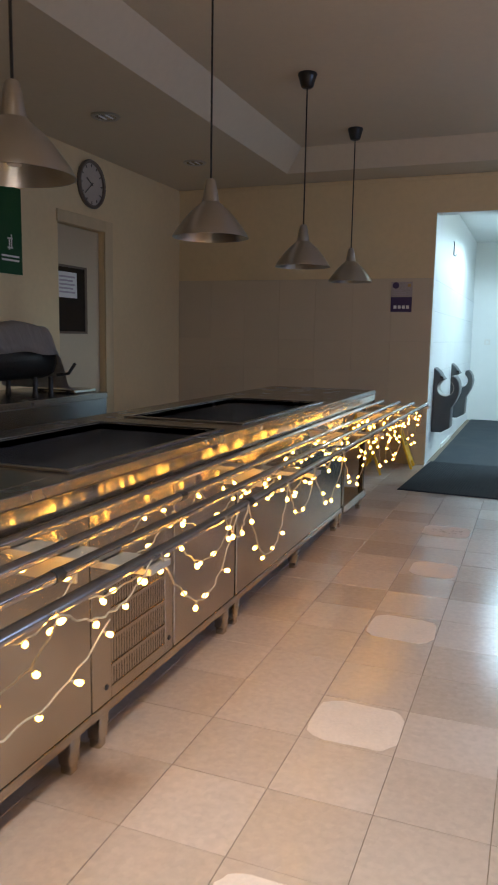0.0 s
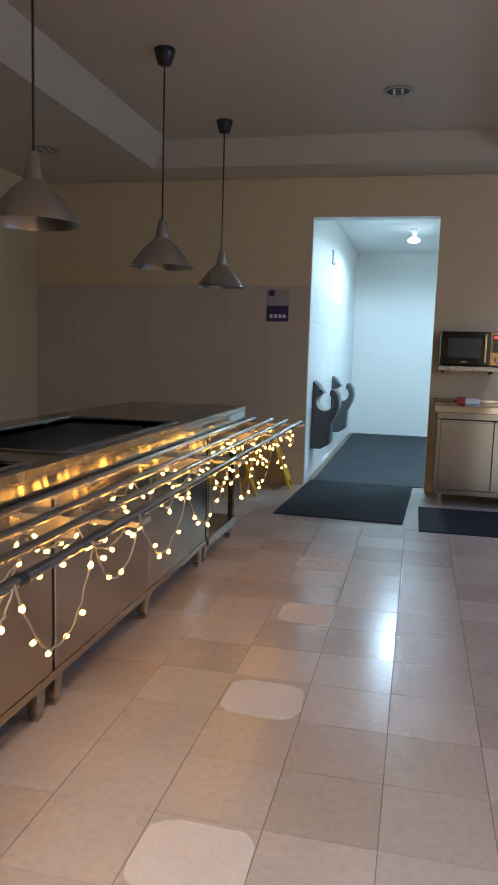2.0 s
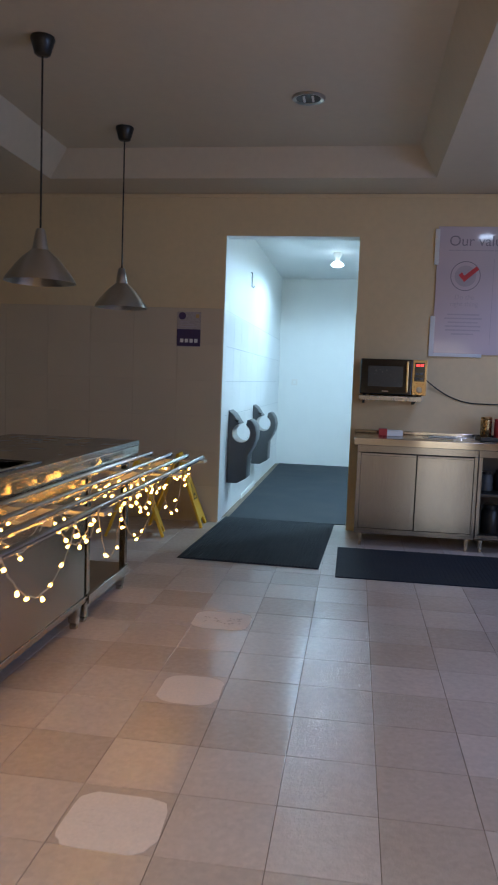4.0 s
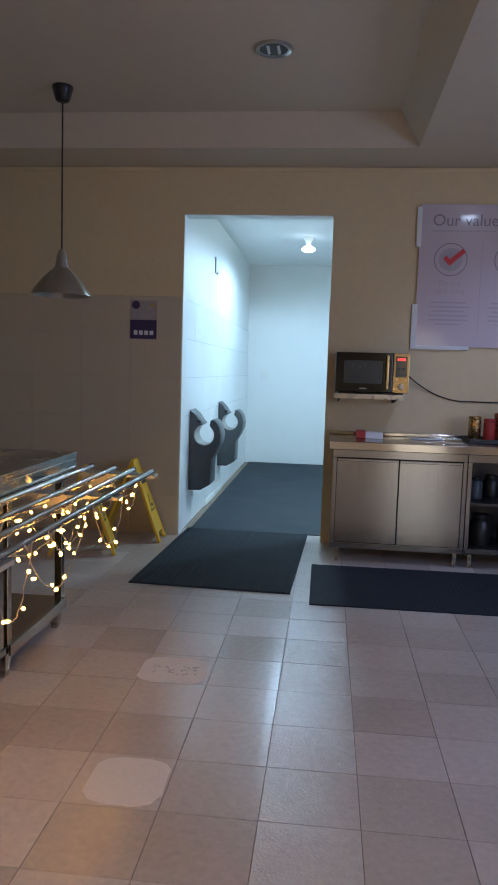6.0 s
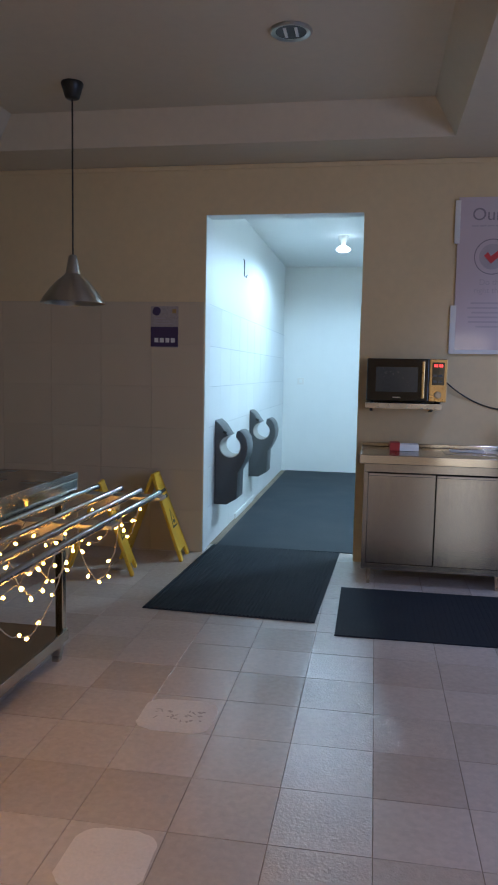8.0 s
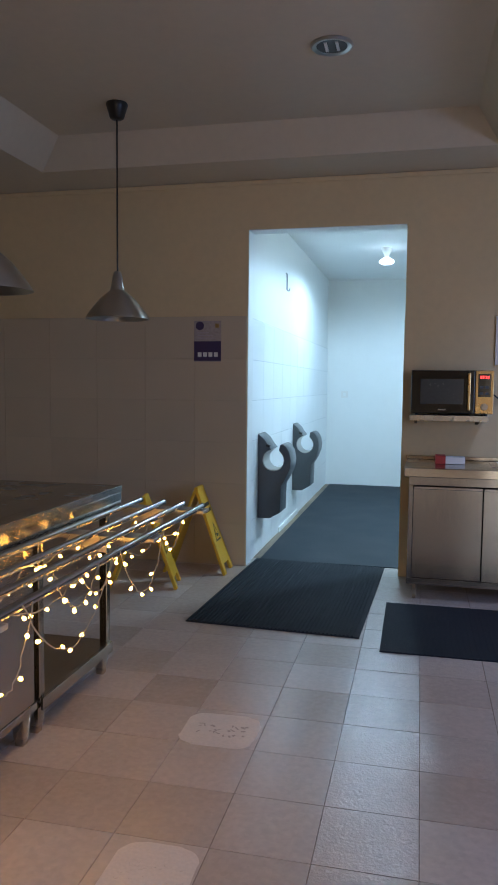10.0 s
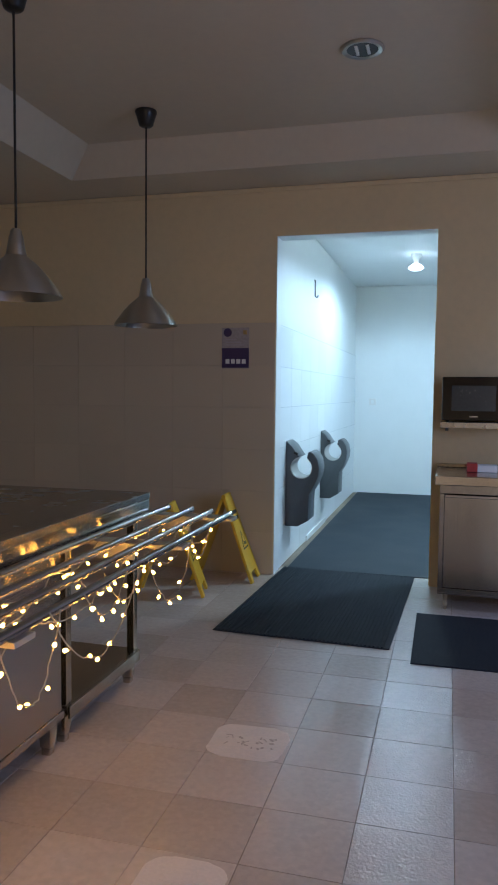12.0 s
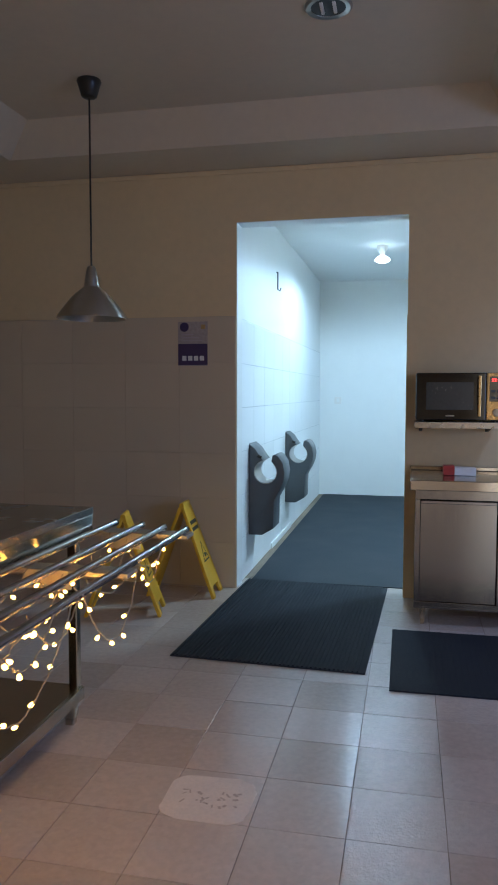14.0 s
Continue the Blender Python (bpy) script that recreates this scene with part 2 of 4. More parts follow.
def lathe(profile, seg=32, m=None):
    bm = bmesh.new()
    rings = [[bm.verts.new((r * math.cos(2 * math.pi * i / seg), r * math.sin(2 * math.pi * i / seg), z)) for i in range(seg)] for r, z in profile]
    for a, b in zip(rings, rings[1:]):
        for i in range(seg):
            bm.faces.new((a[i], a[(i + 1) % seg], b[(i + 1) % seg], b[i]))
    for ring in (rings[0], rings[-1]):
        if (ring[0].co.xy.length) > 0.0005:
            bm.faces.new(ring if ring is rings[-1] else ring[::-1])
    bmesh.ops.remove_doubles(bm, verts=bm.verts, dist=0.0002)
    if m is not None:
        bmesh.ops.transform(bm, matrix=m, verts=bm.verts)
    bmesh.ops.recalc_face_normals(bm, faces=bm.faces)
    return bm


def tube(points, radius, seg=10):
    """A round tube along points."""
    bm = bmesh.new()
    pts = [Vector(p) for p in points]
    rings = []
    for i, p in enumerate(pts):
        d = (pts[min(i + 1, len(pts) - 1)] - pts[max(i - 1, 0)]).normalized()
        u = d.cross(Vector((0, 0, 1)))
        if u.length < 0.01:
            u = d.cross(Vector((1, 0, 0)))
        u.normalize()
        w = u.cross(d)
        rings.append([bm.verts.new(p + radius * (math.cos(2 * math.pi * k / seg) * u + math.sin(2 * math.pi * k / seg) * w)) for k in range(seg)])
    for a, b in zip(rings, rings[1:]):
        for i in range(seg):
            bm.faces.new((a[i], a[(i + 1) % seg], b[(i + 1) % seg], b[i]))
    bm.faces.new(rings[0])
    bm.faces.new(rings[-1])
    bmesh.ops.recalc_face_normals(bm, faces=bm.faces)
    return bm


def prism(outline, depth, m=None, bevel=0.0):
    """An outline in x, y pulled up along z."""
    bm = bmesh.new()
    f = bm.faces.new([bm.verts.new((x, y, 0)) for x, y in outline])
    top = bmesh.ops.extrude_face_region(bm, geom=[f])
    bmesh.ops.translate(bm, vec=(0, 0, depth), verts=[v for v in top["geom"] if isinstance(v, bmesh.types.BMVert)])
    bmesh.ops.recalc_face_normals(bm, faces=bm.faces)
    if bevel:
        es = [e for e in bm.edges if abs(e.verts[0].co.z - e.verts[1].co.z) < 1e-6]
        bmesh.ops.bevel(bm, geom=es, offset=bevel, segments=2, profile=0.5, affect="EDGES")
    if m is not None:
        bmesh.ops.transform(bm, matrix=m, verts=bm.verts)
    return bm


def mesh_of(name, bm, material, smooth=None):
    me = bpy.data.meshes.new(name)
    if smooth:
        for f in bm.faces:
            f.smooth = True
        for e in bm.edges:
            if len(e.link_faces) == 2 and e.calc_face_angle(0) > radians(smooth):
                e.smooth = False
    bm.to_mesh(me)
    bm.free()
    me.materials.append(material)
    return me


def part(name, bm, material, parent=None, label="", smooth=None):
    ob = new(name, mesh_of(name, bm, material, smooth))
    ob.parent = parent
    if label:
        ob["label"] = label
    return ob


def thing(name, label, category, group="", kind="", at=(0, 0, 0)):
    e = new(name)
    e.location = at
    e.empty_display_size = 0.05
    return tagged(e, label, category, group, kind)


def structure(name, bm, material, label, category):
    return tagged(part(name, bm, material), label, category, kind="structure")


def piece(name, me, parent, loc):
    o = new(name, me)
    o.parent = parent
    o.location = loc
    return o


# ---- structure: dining hall ----
floor = structure("floor", box((WL - 0.3, WS - 0.3, -0.12), (WR + 0.3, CE + 0.3, -0.004)), M_FGROUT, "beige terrazzo tile floor with dark worn joints", "floor")
wall_north = structure("wall_north", boxes([
    ((WL - 0.2, WN, 0), (DOOR_L, WN + TH, 3.3)),
    ((DOOR_R, WN, 0), (WR + 0.2, WN + TH, 3.3)),
    ((DOOR_L, WN, DOOR_T), (DOOR_R, WN + TH, 3.3))]), M_WALL, "cream painted wall with tiled lower half and tall opening", "wall")
# left wall with its doorway
DY0, DY1, DT = 5.50, 6.20, 2.20
wall_west = structure("wall_west", boxes([
    ((WL - 0.2, WS - 0.2, 0), (WL, DY0, 3.3)),
    ((WL - 0.2, DY1, 0), (WL, WN, 3.3)),
    ((WL - 0.2, DY0, DT), (WL, DY1, 3.3))]), M_WALL, "cream painted wall behind the servery", "wall")
wall_east = structure("wall_east", boxes([
    ((WR, WS - 0.2, 0), (WR + 0.2, 2.9, 3.3)), ((WR, 5.5, 0), (WR + 0.2, WN, 3.3)),
    ((WR, 2.9, 0), (WR + 0.2, 5.5, 0.9)), ((WR, 2.9, 2.1), (WR + 0.2, 5.5, 3.3))]), M_WALL, "cream painted wall with a window opening", "wall")
wall_south = structure("wall_south", boxes([
    ((WL, WS - 0.2, 0), (1.55, WS, 3.3)), ((2.55, WS - 0.2, 0), (WR, WS, 3.3)),
    ((1.55, WS - 0.2, 0), (2.55, WS, 0.25)), ((1.55, WS - 0.2, 2.25), (2.55, WS, 3.3))]), M_WALL, "cream painted wall with a window opening", "wall")


def coffer():
    bm = bmesh.new()
    x0, x1, y0, y1 = WL, WR, WS, WN
    o = [(x0, y0), (x1, y0), (x1, y1), (x0, y1)]
    b = [(-2.42, -1.8), (0.66, -1.8), (0.66, 7.27), (-2.42, 7.27)]
    t = [(-2.25, -1.65), (0.52, -1.65), (0.52, 7.19), (-2.25, 7.19)]
    vo = [bm.verts.new((*p, SOFFIT)) for p in o]
    vb = [bm.verts.new((*p, SOFFIT)) for p in b]
    vt = [bm.verts.new((*p, CEIL)) for p in t]
    up = [bm.verts.new((*p, CEIL + 0.2)) for p in o]
    for i in range(4):
        j = (i + 1) % 4
        bm.faces.new((vo[i], vo[j], vb[j], vb[i]))
        bm.faces.new((vb[i], vb[j], vt[j], vt[i]))
        bm.faces.new((vo[i], vo[j], up[j], up[i]))
    bm.faces.new(vt)
    bm.faces.new(up)
    bmesh.ops.recalc_face_normals(bm, faces=bm.faces)
    return bm


ceiling = structure("ceiling", coffer(), M_CEIL, "matt painted ceiling with a shallow raised coffer", "ceiling")
structure("trim", box((WL, WN - 0.015, SOFFIT - 0.035), (WR, WN - 0.001, SOFFIT - 0.003), 0.004), M_WALL, "thin painted cornice along the end wall", "trim")
structure("trim", box((DOOR_R - 0.003, WN + 0.004, 0), (DOOR_R + 0.0, WN + TH - 0.01, 1.86)), M_OAK, "yellowed paint on the opening's edge", "trim")

structure("trim", boxes([((DOOR_L, WN + 0.003, 0.0), (DOOR_L + 0.004, WN + TH, DOOR_T - 0.004)), ((DOOR_L, WN + 0.003, DOOR_T - 0.004), (DOOR_R - 0.004, WN + TH, DOOR_T))]), M_WHITE, "white painted lining of the opening", "trim")

# ---- structure: corridor ----
corridor_wall_west = structure("wall_corridor_west", box((DOOR_L - 0.15, WN + TH, 0), (DOOR_L - 0.008, CE, 3.0)), M_WHITE, "white painted corridor wall, tiled below", "wall")
structure("wall_corridor_end", box((DOOR_L - 0.15, CE, 0), (CR + 0.15, CE + 0.15, 3.0)), M_WHITE, "plain white corridor end wall", "wall")
structure("wall_corridor_east", box((CR, WN + TH, 0), (CR + 0.15, CE, 3.0)), M_WHITE, "plain white corridor wall", "wall")
structure("ceiling_corridor", box((DOOR_L - 0.008, WN + TH, CC), (CR, CE, CC + 0.15)), M_WHITE, "white corridor ceiling", "ceiling")
structure("floor_corridor", box((DOOR_L + 0.06, WN + 0.225, -0.003), (CR, CE, 0.006)), M_CMAT, "dark blue-grey rubber corridor flooring", "floor")
structure("baseboard", box((DOOR_L - 0.006, 9.05, 0.0), (DOOR_L + 0.012, 10.1, 0.05), 0.003), M_WHITE, "loose white skirting strip in the corridor", "baseboard")
# ---- door in the left wall ----
door_1 = thing("door_1", "cream painted door with a dark glazed panel and notice", "door", kind="structure")
part("door_leaf", box((WL - 0.09, DY0 + 0.005, 0.005), (WL - 0.05, DY1 - 0.005, DT - 0.005), 0.004), M_DOOR, door_1)
part("glass_panel", box((WL - 0.05, DY0 + 0.02, 1.29), (WL - 0.046, DY0 + 0.45, 1.84)), M_GLASSB, door_1, "dark vision panel")
part("panel_frame", boxes([((WL - 0.05, DY0 + 0.005, 1.27), (WL - 0.04, DY0 + 0.02, 1.86)), ((WL - 0.05, DY0 + 0.45, 1.27), (WL - 0.04, DY0 + 0.485, 1.86)), ((WL - 0.05, DY0 + 0.02, 1.27), (WL - 0.04, DY0 + 0.45, 1.29)), ((WL - 0.05, DY0 + 0.02, 1.84), (WL - 0.04, DY0 + 0.45, 1.86))], 0.002), mat("dark_frame_paint", (0.13, 0.09, 0.06), 0.45), door_1, "dark brown glazing frame")
part("notice", box((WL - 0.046, DY0 + 0.04, 1.58), (WL - 0.044, DY0 + 0.33, 1.80)), M_PAPER, door_1, "white paper notice")
for k in range(5):
    part("print_line", box((WL - 0.044, DY0 + 0.07, 1.62 + 0.033 * k), (WL - 0.0432, DY0 + 0.30 - 0.03 * (k % 2), 1.635 + 0.033 * k)), M_GREYINK, door_1)
structure("trim", boxes([((WL + 0.001, DY1, 0), (WL + 0.02, DY1 + 0.13, DT + 0.10)), ((WL + 0.001, DY0 - 0.02, DT), (WL + 0.02, DY1, DT + 0.10))], 0.004), M_TRIM, "tan timber door casing", "trim")


# ---- lights and ceiling fittings ----
def pendant(x, y):
    p = thing("pendant_lamp", "brushed aluminium bell pendant lamp, unlit, on black cord", "lamp", "pendants over the servery", at=(x, y, CEIL))
    part("ceiling_rose", lathe([(0.0, 0), (0.064, -0.001), (0.067, -0.012), (0.060, -0.030), (0.043, -0.088), (0.032, -0.096), (0.010, -0.099), (0.0, -0.099)], 24), M_BLACK, p, "black plastic ceiling cup", 40)
    part("cord", tube([(0, 0, -0.09), (0, 0, -1.03)], 0.0055, 8), M_BLACK, p, "black cord", 40)
    part("lamp_neck", lathe([(0.0, -1.004), (0.018, -1.007), (0.025, -1.018), (0.027, -1.034), (0.030, -1.037), (0.040, -1.100), (0.046, -1.124), (0.040, -1.128)], 24), M_ALU, p, "", 40)
    prof = [(0.044, -1.120), (0.066, -1.140), (0.098, -1.166), (0.130, -1.202), (0.158, -1.238), (0.180, -1.268), (0.194, -1.292), (0.196, -1.297)]
    part("shade", lathe(prof + [(r - 0.004, z - 0.001) for r, z in prof[::-1]], 40), M_ALU, p, "", 40)
    part("bulb", lathe([(0.0, -1.27), (0.022, -1.265), (0.030, -1.24), (0.022, -1.20), (0.014, -1.16), (0.0, -1.14)], 16), M_PAPER, p, "unlit white bulb", 40)
    return p


lamp0 = pendant(-1.618, 6.72)
for yy in (5.31, 3.73, 2.21):
    copy_thing(lamp0, pose(-1.62, yy, CEIL))


def downlight(x, y, z, lens, label):
    d = thing("recessed_downlight", label, "ceiling light", at=(x, y, z))
    part("trim_ring", lathe([(0.075, 0.0), (0.105, 0.0), (0.108, -0.006), (0.098, -0.014), (0.078, -0.010), (0.075, 0.0)], 36), M_ALU, d, "", 40)
    if lens is M_SPOTL:
        part("lens", lathe([(0.0, -0.034), (0.05, -0.031), (0.072, -0.016), (0.074, -0.008)], 30), lens, d, "glowing domed lens", 60)
    else:
        part("reflector", lathe([(0.078, -0.008), (0.066, -0.003), (0.0, -0.002)], 30), lens, d, "", 40)
        for k in (-1, 1):
            part("lamp_tube", box((0.028 * k - 0.008, -0.05, -0.013), (0.028 * k + 0.008, 0.05, -0.003), 0.003), M_PAPER, d, "unlit compact lamp tube")
    return d


downlight(-0.252, 6.22, CEIL, M_BLACK, "round unlit recessed downlight with metal ring")
downlight(1.4, 6.0, SOFFIT, M_SPOTL, "round lit recessed downlight with cool light")
for yy in (0.7, -1.2):
    downlight(-0.1, yy, CEIL, M_SPOTL, "round lit recessed downlight over the hall")
for yy in (5.07, 6.57):
    downlight(-3.08, yy, SOFFIT, M_WELL, "round unlit recessed downlight with metal ring")


def corridor_lamp(x, y):
    d = thing("corridor_ceiling_lamp", "lit round opal ceiling lamp in the corridor", "ceiling light", at=(x, y, CC))
    part("base", lathe([(0.0, 0.0), (0.055, 0.0), (0.055, -0.03), (0.03, -0.06), (0.022, -0.10), (0.0, -0.10)], 24), M_PAPER, d, "white lamp holder", 40)
    part("globe", lathe([(0.0, -0.10), (0.04, -0.105), (0.070, -0.128), (0.078, -0.145), (0.05, -0.165), (0.0, -0.172)], 28), M_LAMP, d, "glowing opal glass", 60)
    return d


corridor_lamp(-0.155, 10.3)
corridor_lamp(0.95, 8.8)

# ---- servery counter ----
def pressed_tray(lo, hi, t):
    """An open box of sheet metal: floor and four sides in one skin."""
    bm = bmesh.new()

    def ring(z, o):
        return [bm.verts.new(p) for p in ((lo[0] - o, lo[1] - o, z), (hi[0] + o, lo[1] - o, z), (hi[0] + o, hi[1] + o, z), (lo[0] - o, hi[1] + o, z))]

    out0, out1, in1, in0 = ring(lo[2] - t, t), ring(hi[2], t), ring(hi[2], 0), ring(lo[2], 0)
    for p, q in ((out0, out1), (out1, in1), (in1, in0)):
        for i in range(4):
            bm.faces.new((p[i], p[(i + 1) % 4], q[(i + 1) % 4], q[i]))
    bm.faces.new(out0)
    bm.faces.new(in0)
    bmesh.ops.recalc_face_normals(bm, faces=bm.faces)
    return bm


CF, CB, CT = -1.122, -1.92, 0.895
counter = thing("servery_counter", "long stainless steel servery counter with cold wells and open end shelf", "counter", at=(0, 0, 0))
Y0, Y1 = -0.8, 5.61
wells = [(0.35, 1.50), (1.86, 2.88), (3.12, 4.33)]
WX0, WX1 = -1.74, -1.19
strips = [((CB, Y0, CT - 0.03), (WX0, Y1, CT)), ((WX1, Y0, CT - 0.03), (CF, Y1, CT))]
ys = [Y0] + [v for w in wells for v in w] + [Y1]
for a, b in zip(ys[::2], ys[1::2]):
    strips.append(((WX0, a, CT - 0.03), (WX1, b, CT)))
part("worktop", boxes(strips, 0.003), M_TOP, counter, "brushed steel top with raised rims")
for a, b in wells:
    part("well_rim", boxes([((WX0 - 0.02, a - 0.02, CT), (WX0, b + 0.02, CT + 0.008)), ((WX1, a - 0.02, CT), (WX1 + 0.02, b + 0.02, CT + 0.008)),
                            ((WX0, a - 0.02, CT), (WX1, a, CT + 0.008)), ((WX0, b, CT), (WX1, b + 0.02, CT + 0.008))], 0.002), M_RAIL, counter, "bright folded rim")
    part("well", pressed_tray((WX0, a, 0.76), (WX1, b, CT - 0.002), 0.004), M_WELL, counter, "dark empty sunken well")
for a, b in ((Y0, 1.94), (1.943, 4.885), (4.888, Y1)):
    part("apron", box((CF - 0.017, a, CT - 0.105), (CF - 0.003, b, CT - 0.031), 0.003), M_STEELH, counter, "long folded steel apron")
PF = -1.175
for a, b in ((Y0, 0.55), (0.57, 1.94), (2.47, 3.04), (3.06, 3.97), (3.975, 4.89)):
    part("front_panel", box((PF - 0.02, a, 0.15), (PF, b - 0.002, CT - 0.108), 0.004), M_STEEL, counter)
grille = part("vent_panel", boxes([((PF - 0.02, 1.945, 0.15), (PF, 2.05, CT - 0.108)), ((PF - 0.02, 2.40, 0.15), (PF, 2.46, CT - 0.108)),
                                   ((PF - 0.02, 2.05, 0.52), (PF, 2.40, CT - 0.108)), ((PF - 0.02, 2.05, 0.15), (PF, 2.40, 0.19))], 0.003), M_STEEL, counter, "steel panel framing a vent grille")
part("cavity", box((PF - 0.03, 2.05, 0.17), (PF - 0.020, 2.40, 0.52)), M_WELL, counter)
for k in range(22):
    y = 2.055 + 0.0157 * k
    part("louvre", box((PF - 0.018, y, 0.17), (PF - 0.004, y + 0.0115, 0.52)), M_STEEL, counter)
for k in range(3):
    part("grille_bar", box((PF - 0.006, 2.05, 0.25 + 0.09 * k), (PF + 0.001, 2.40, 0.262 + 0.09 * k), 0.001), M_STEEL, counter)
for y, z in ((2.02, 0.2), (2.43, 0.2), (2.02, 0.5), (2.43, 0.5)):
    part("screw", lathe([(0.0, 0.004), (0.008, 0.003), (0.010, 0.0)], 12, pose(PF, y, z, 0, 90, 0)), M_BLACK, counter)
part("base_rail", boxes([((PF - 0.05, Y0, 0.12), (PF + 0.004, 4.90, 0.15)), ((CB + 0.02, Y0, 0.10), (CB + 0.07, Y1, 0.13))], 0.003), M_STEEL, counter)
part("back_panel", box((CB + 0.03, Y0, 0.13), (CB + 0.045, 4.90, CT - 0.03)), M_STEEL, counter)
part("side_panel", box((CB + 0.045, 4.885, 0.13), (PF - 0.02, 4.90, CT - 0.03)), M_STEEL, counter)
# open end bay
part("shelf", boxes([((CB + 0.03, 4.93, 0.135), (PF, Y1 - 0.02, 0.15)), ((PF, 4.93, 0.10), (PF + 0.012, Y1 - 0.02, 0.15)), ((CB + 0.03, Y1 - 0.02, 0.10), (PF, Y1 - 0.008, 0.15))], 0.002), M_STEEL, counter, "open lower shelf")
for x in (PF - 0.04, CB + 0.04):
    for y in (4.93, Y1 - 0.055):
        part("post", box((x, y, 0.15), (x + 0.038, y + 0.038, CT - 0.03), 0.003), M_STEEL, counter)
leg_bm = prism([(-0.017, -0.017), (0.017, -0.017), (0.017, 0.017), (-0.017, 0.017)], 0.03, None, 0.002)
for v in add_box(leg_bm, (-0.026, -0.026, 0.030), (0.026, 0.026, 0.122), 0.003):
    if v.co.z < 0.06:
        v.co.x, v.co.y = v.co.x * 0.84, v.co.y * 0.84
leg_me = mesh_of("leg", leg_bm, M_STEEL, 40)
for x in (PF - 0.035, CB + 0.06):
    for y in (0.5, 0.62, 1.87, 2.02, 2.98, 3.10, 3.98, 4.845, 4.955, 5.56):
        piece("leg", leg_me, counter, (x, y, 0))
# tray rail
tray_rail = thing("tray_slide", "four polished steel tubes forming a tray slide along the servery", "tray rail", at=(0, 0, 0))
RX, RZ = (-1.10, -0.97, -0.862, -0.757), 0.80
for k, x in enumerate(RX):
    ye = 5.78 - 0.03 * k
    part("tube", tube([(x, Y0, RZ), (x, 2.0, RZ), (x, ye, RZ)], 0.0135, 16), M_RAIL, tray_rail, smooth=50)
    part("tube_cap", tube([(x, ye, RZ), (x, ye + 0.012, RZ)], 0.0142, 16), M_BLACK, tray_rail, "dark end cap", 50)
    part("joint_sleeve", tube([(x, 1.34 + 0.76 * (k % 2), RZ), (x, 1.37 + 0.76 * (k % 2), RZ)], 0.0150, 16), M_BLACK, tray_rail, "dark joint sleeve", 50)
for y in (0.2, 1.55, 2.75, 3.95, 5.05, 5.69):
    part("bracket", boxes([((CF - 0.003, y - 0.045, RZ - 0.030), (-0.735, y + 0.045, RZ - 0.0145)), ((CF - 0.003, y - 0.004, RZ - 0.09), (-0.95, y + 0.004, RZ - 0.030))], 0.002), M_BRKT, tray_rail, "flat steel bracket")

# ---- fairy lights ----
rng = random.Random(4)
lights = thing("fairy_lights", "lit warm white string lights draped over the tray slide", "string lights")


def swag(p, q, drop, n=20):
    p, q = Vector(p), Vector(q)
    out = []
    for i in range(n + 1):
        s = i / n
        c = p.lerp(q, s)
        c.z -= drop * 4 * s * (1 - s)
        c += Vector((rng.uniform(-1, 1), rng.uniform(-1, 1), rng.uniform(-1, 1))) * 0.0035 * (0 < i < n)
        out.append(c)
    return out


bulb_me = mesh_of("bulb", lathe([(0.0, 0.008), (0.0024, 0.009), (0.0042, 0.0125), (0.0056, 0.0165), (0.0055, 0.020), (0.0038, 0.0232), (0.0, 0.0245)], 10), M_BULB, 60)
holder_me = mesh_of("bulb_holder", lathe([(0.0, 0.0), (0.0020, 0.0), (0.0026, 0.004), (0.0026, 0.0095), (0.0, 0.0095)], 8), M_WIRE, 60)
OUT = -0.735
loops = [(1.18, 1.50, 0.06), (1.55, 1.97, 0.17), (1.90, 2.04, 0.07), (2.06, 2.40, 0.19), (2.40, 2.70, 0.13), (2.70, 3.12, 0.16), (3.12, 3.62, 0.17),
         (3.62, 3.84, 0.08), (3.84, 4.10, 0.20), (4.06, 4.60, 0.20), (4.24, 4.50, 0.09), (4.68, 5.10, 0.19), (5.10, 5.30, 0.10)]
strands = []
for a, b, d in loops:
    strands.append(swag((OUT, a, RZ + 0.01), (OUT + 0.006, b, RZ + 0.01), d))
strands.append(swag((OUT, 1.345, RZ - 0.065), (OUT, 0.80, RZ - 0.06), 0.085))
for x in (-1.035, -0.915, -0.81):
    y = 0.5
    while y < 5.35:
        b = min(y + rng.uniform(0.25, 0.5), 5.6)
        strands.append(swag((x + rng.uniform(-0.03, 0.03), y, RZ - rng.uniform(0.0, 0.02)), (x + rng.uniform(-0.03, 0.03), b, RZ - rng.uniform(0.0, 0.02)), rng.uniform(0.02, 0.14)))
        y = b
for pts in strands:
    part("wire", tube(pts, 0.0020, 6), M_WIRE, lights, smooth=60)
    length = sum((b - a).length for a, b in zip(pts, pts[1:]))
    n = max(2, round(length / 0.095))
    for i in range(n):
        c = pts[min(len(pts) - 1, int((i + 0.5) / n * len(pts)))]
        o = piece("bulb", bulb_me, lights, c)
        o.rotation_euler = (rng.uniform(1.6, 4.6), rng.uniform(-0.9, 0.9), rng.uniform(0, 6.28))
        piece("bulb_holder", holder_me, lights, c).rotation_euler = o.rotation_euler

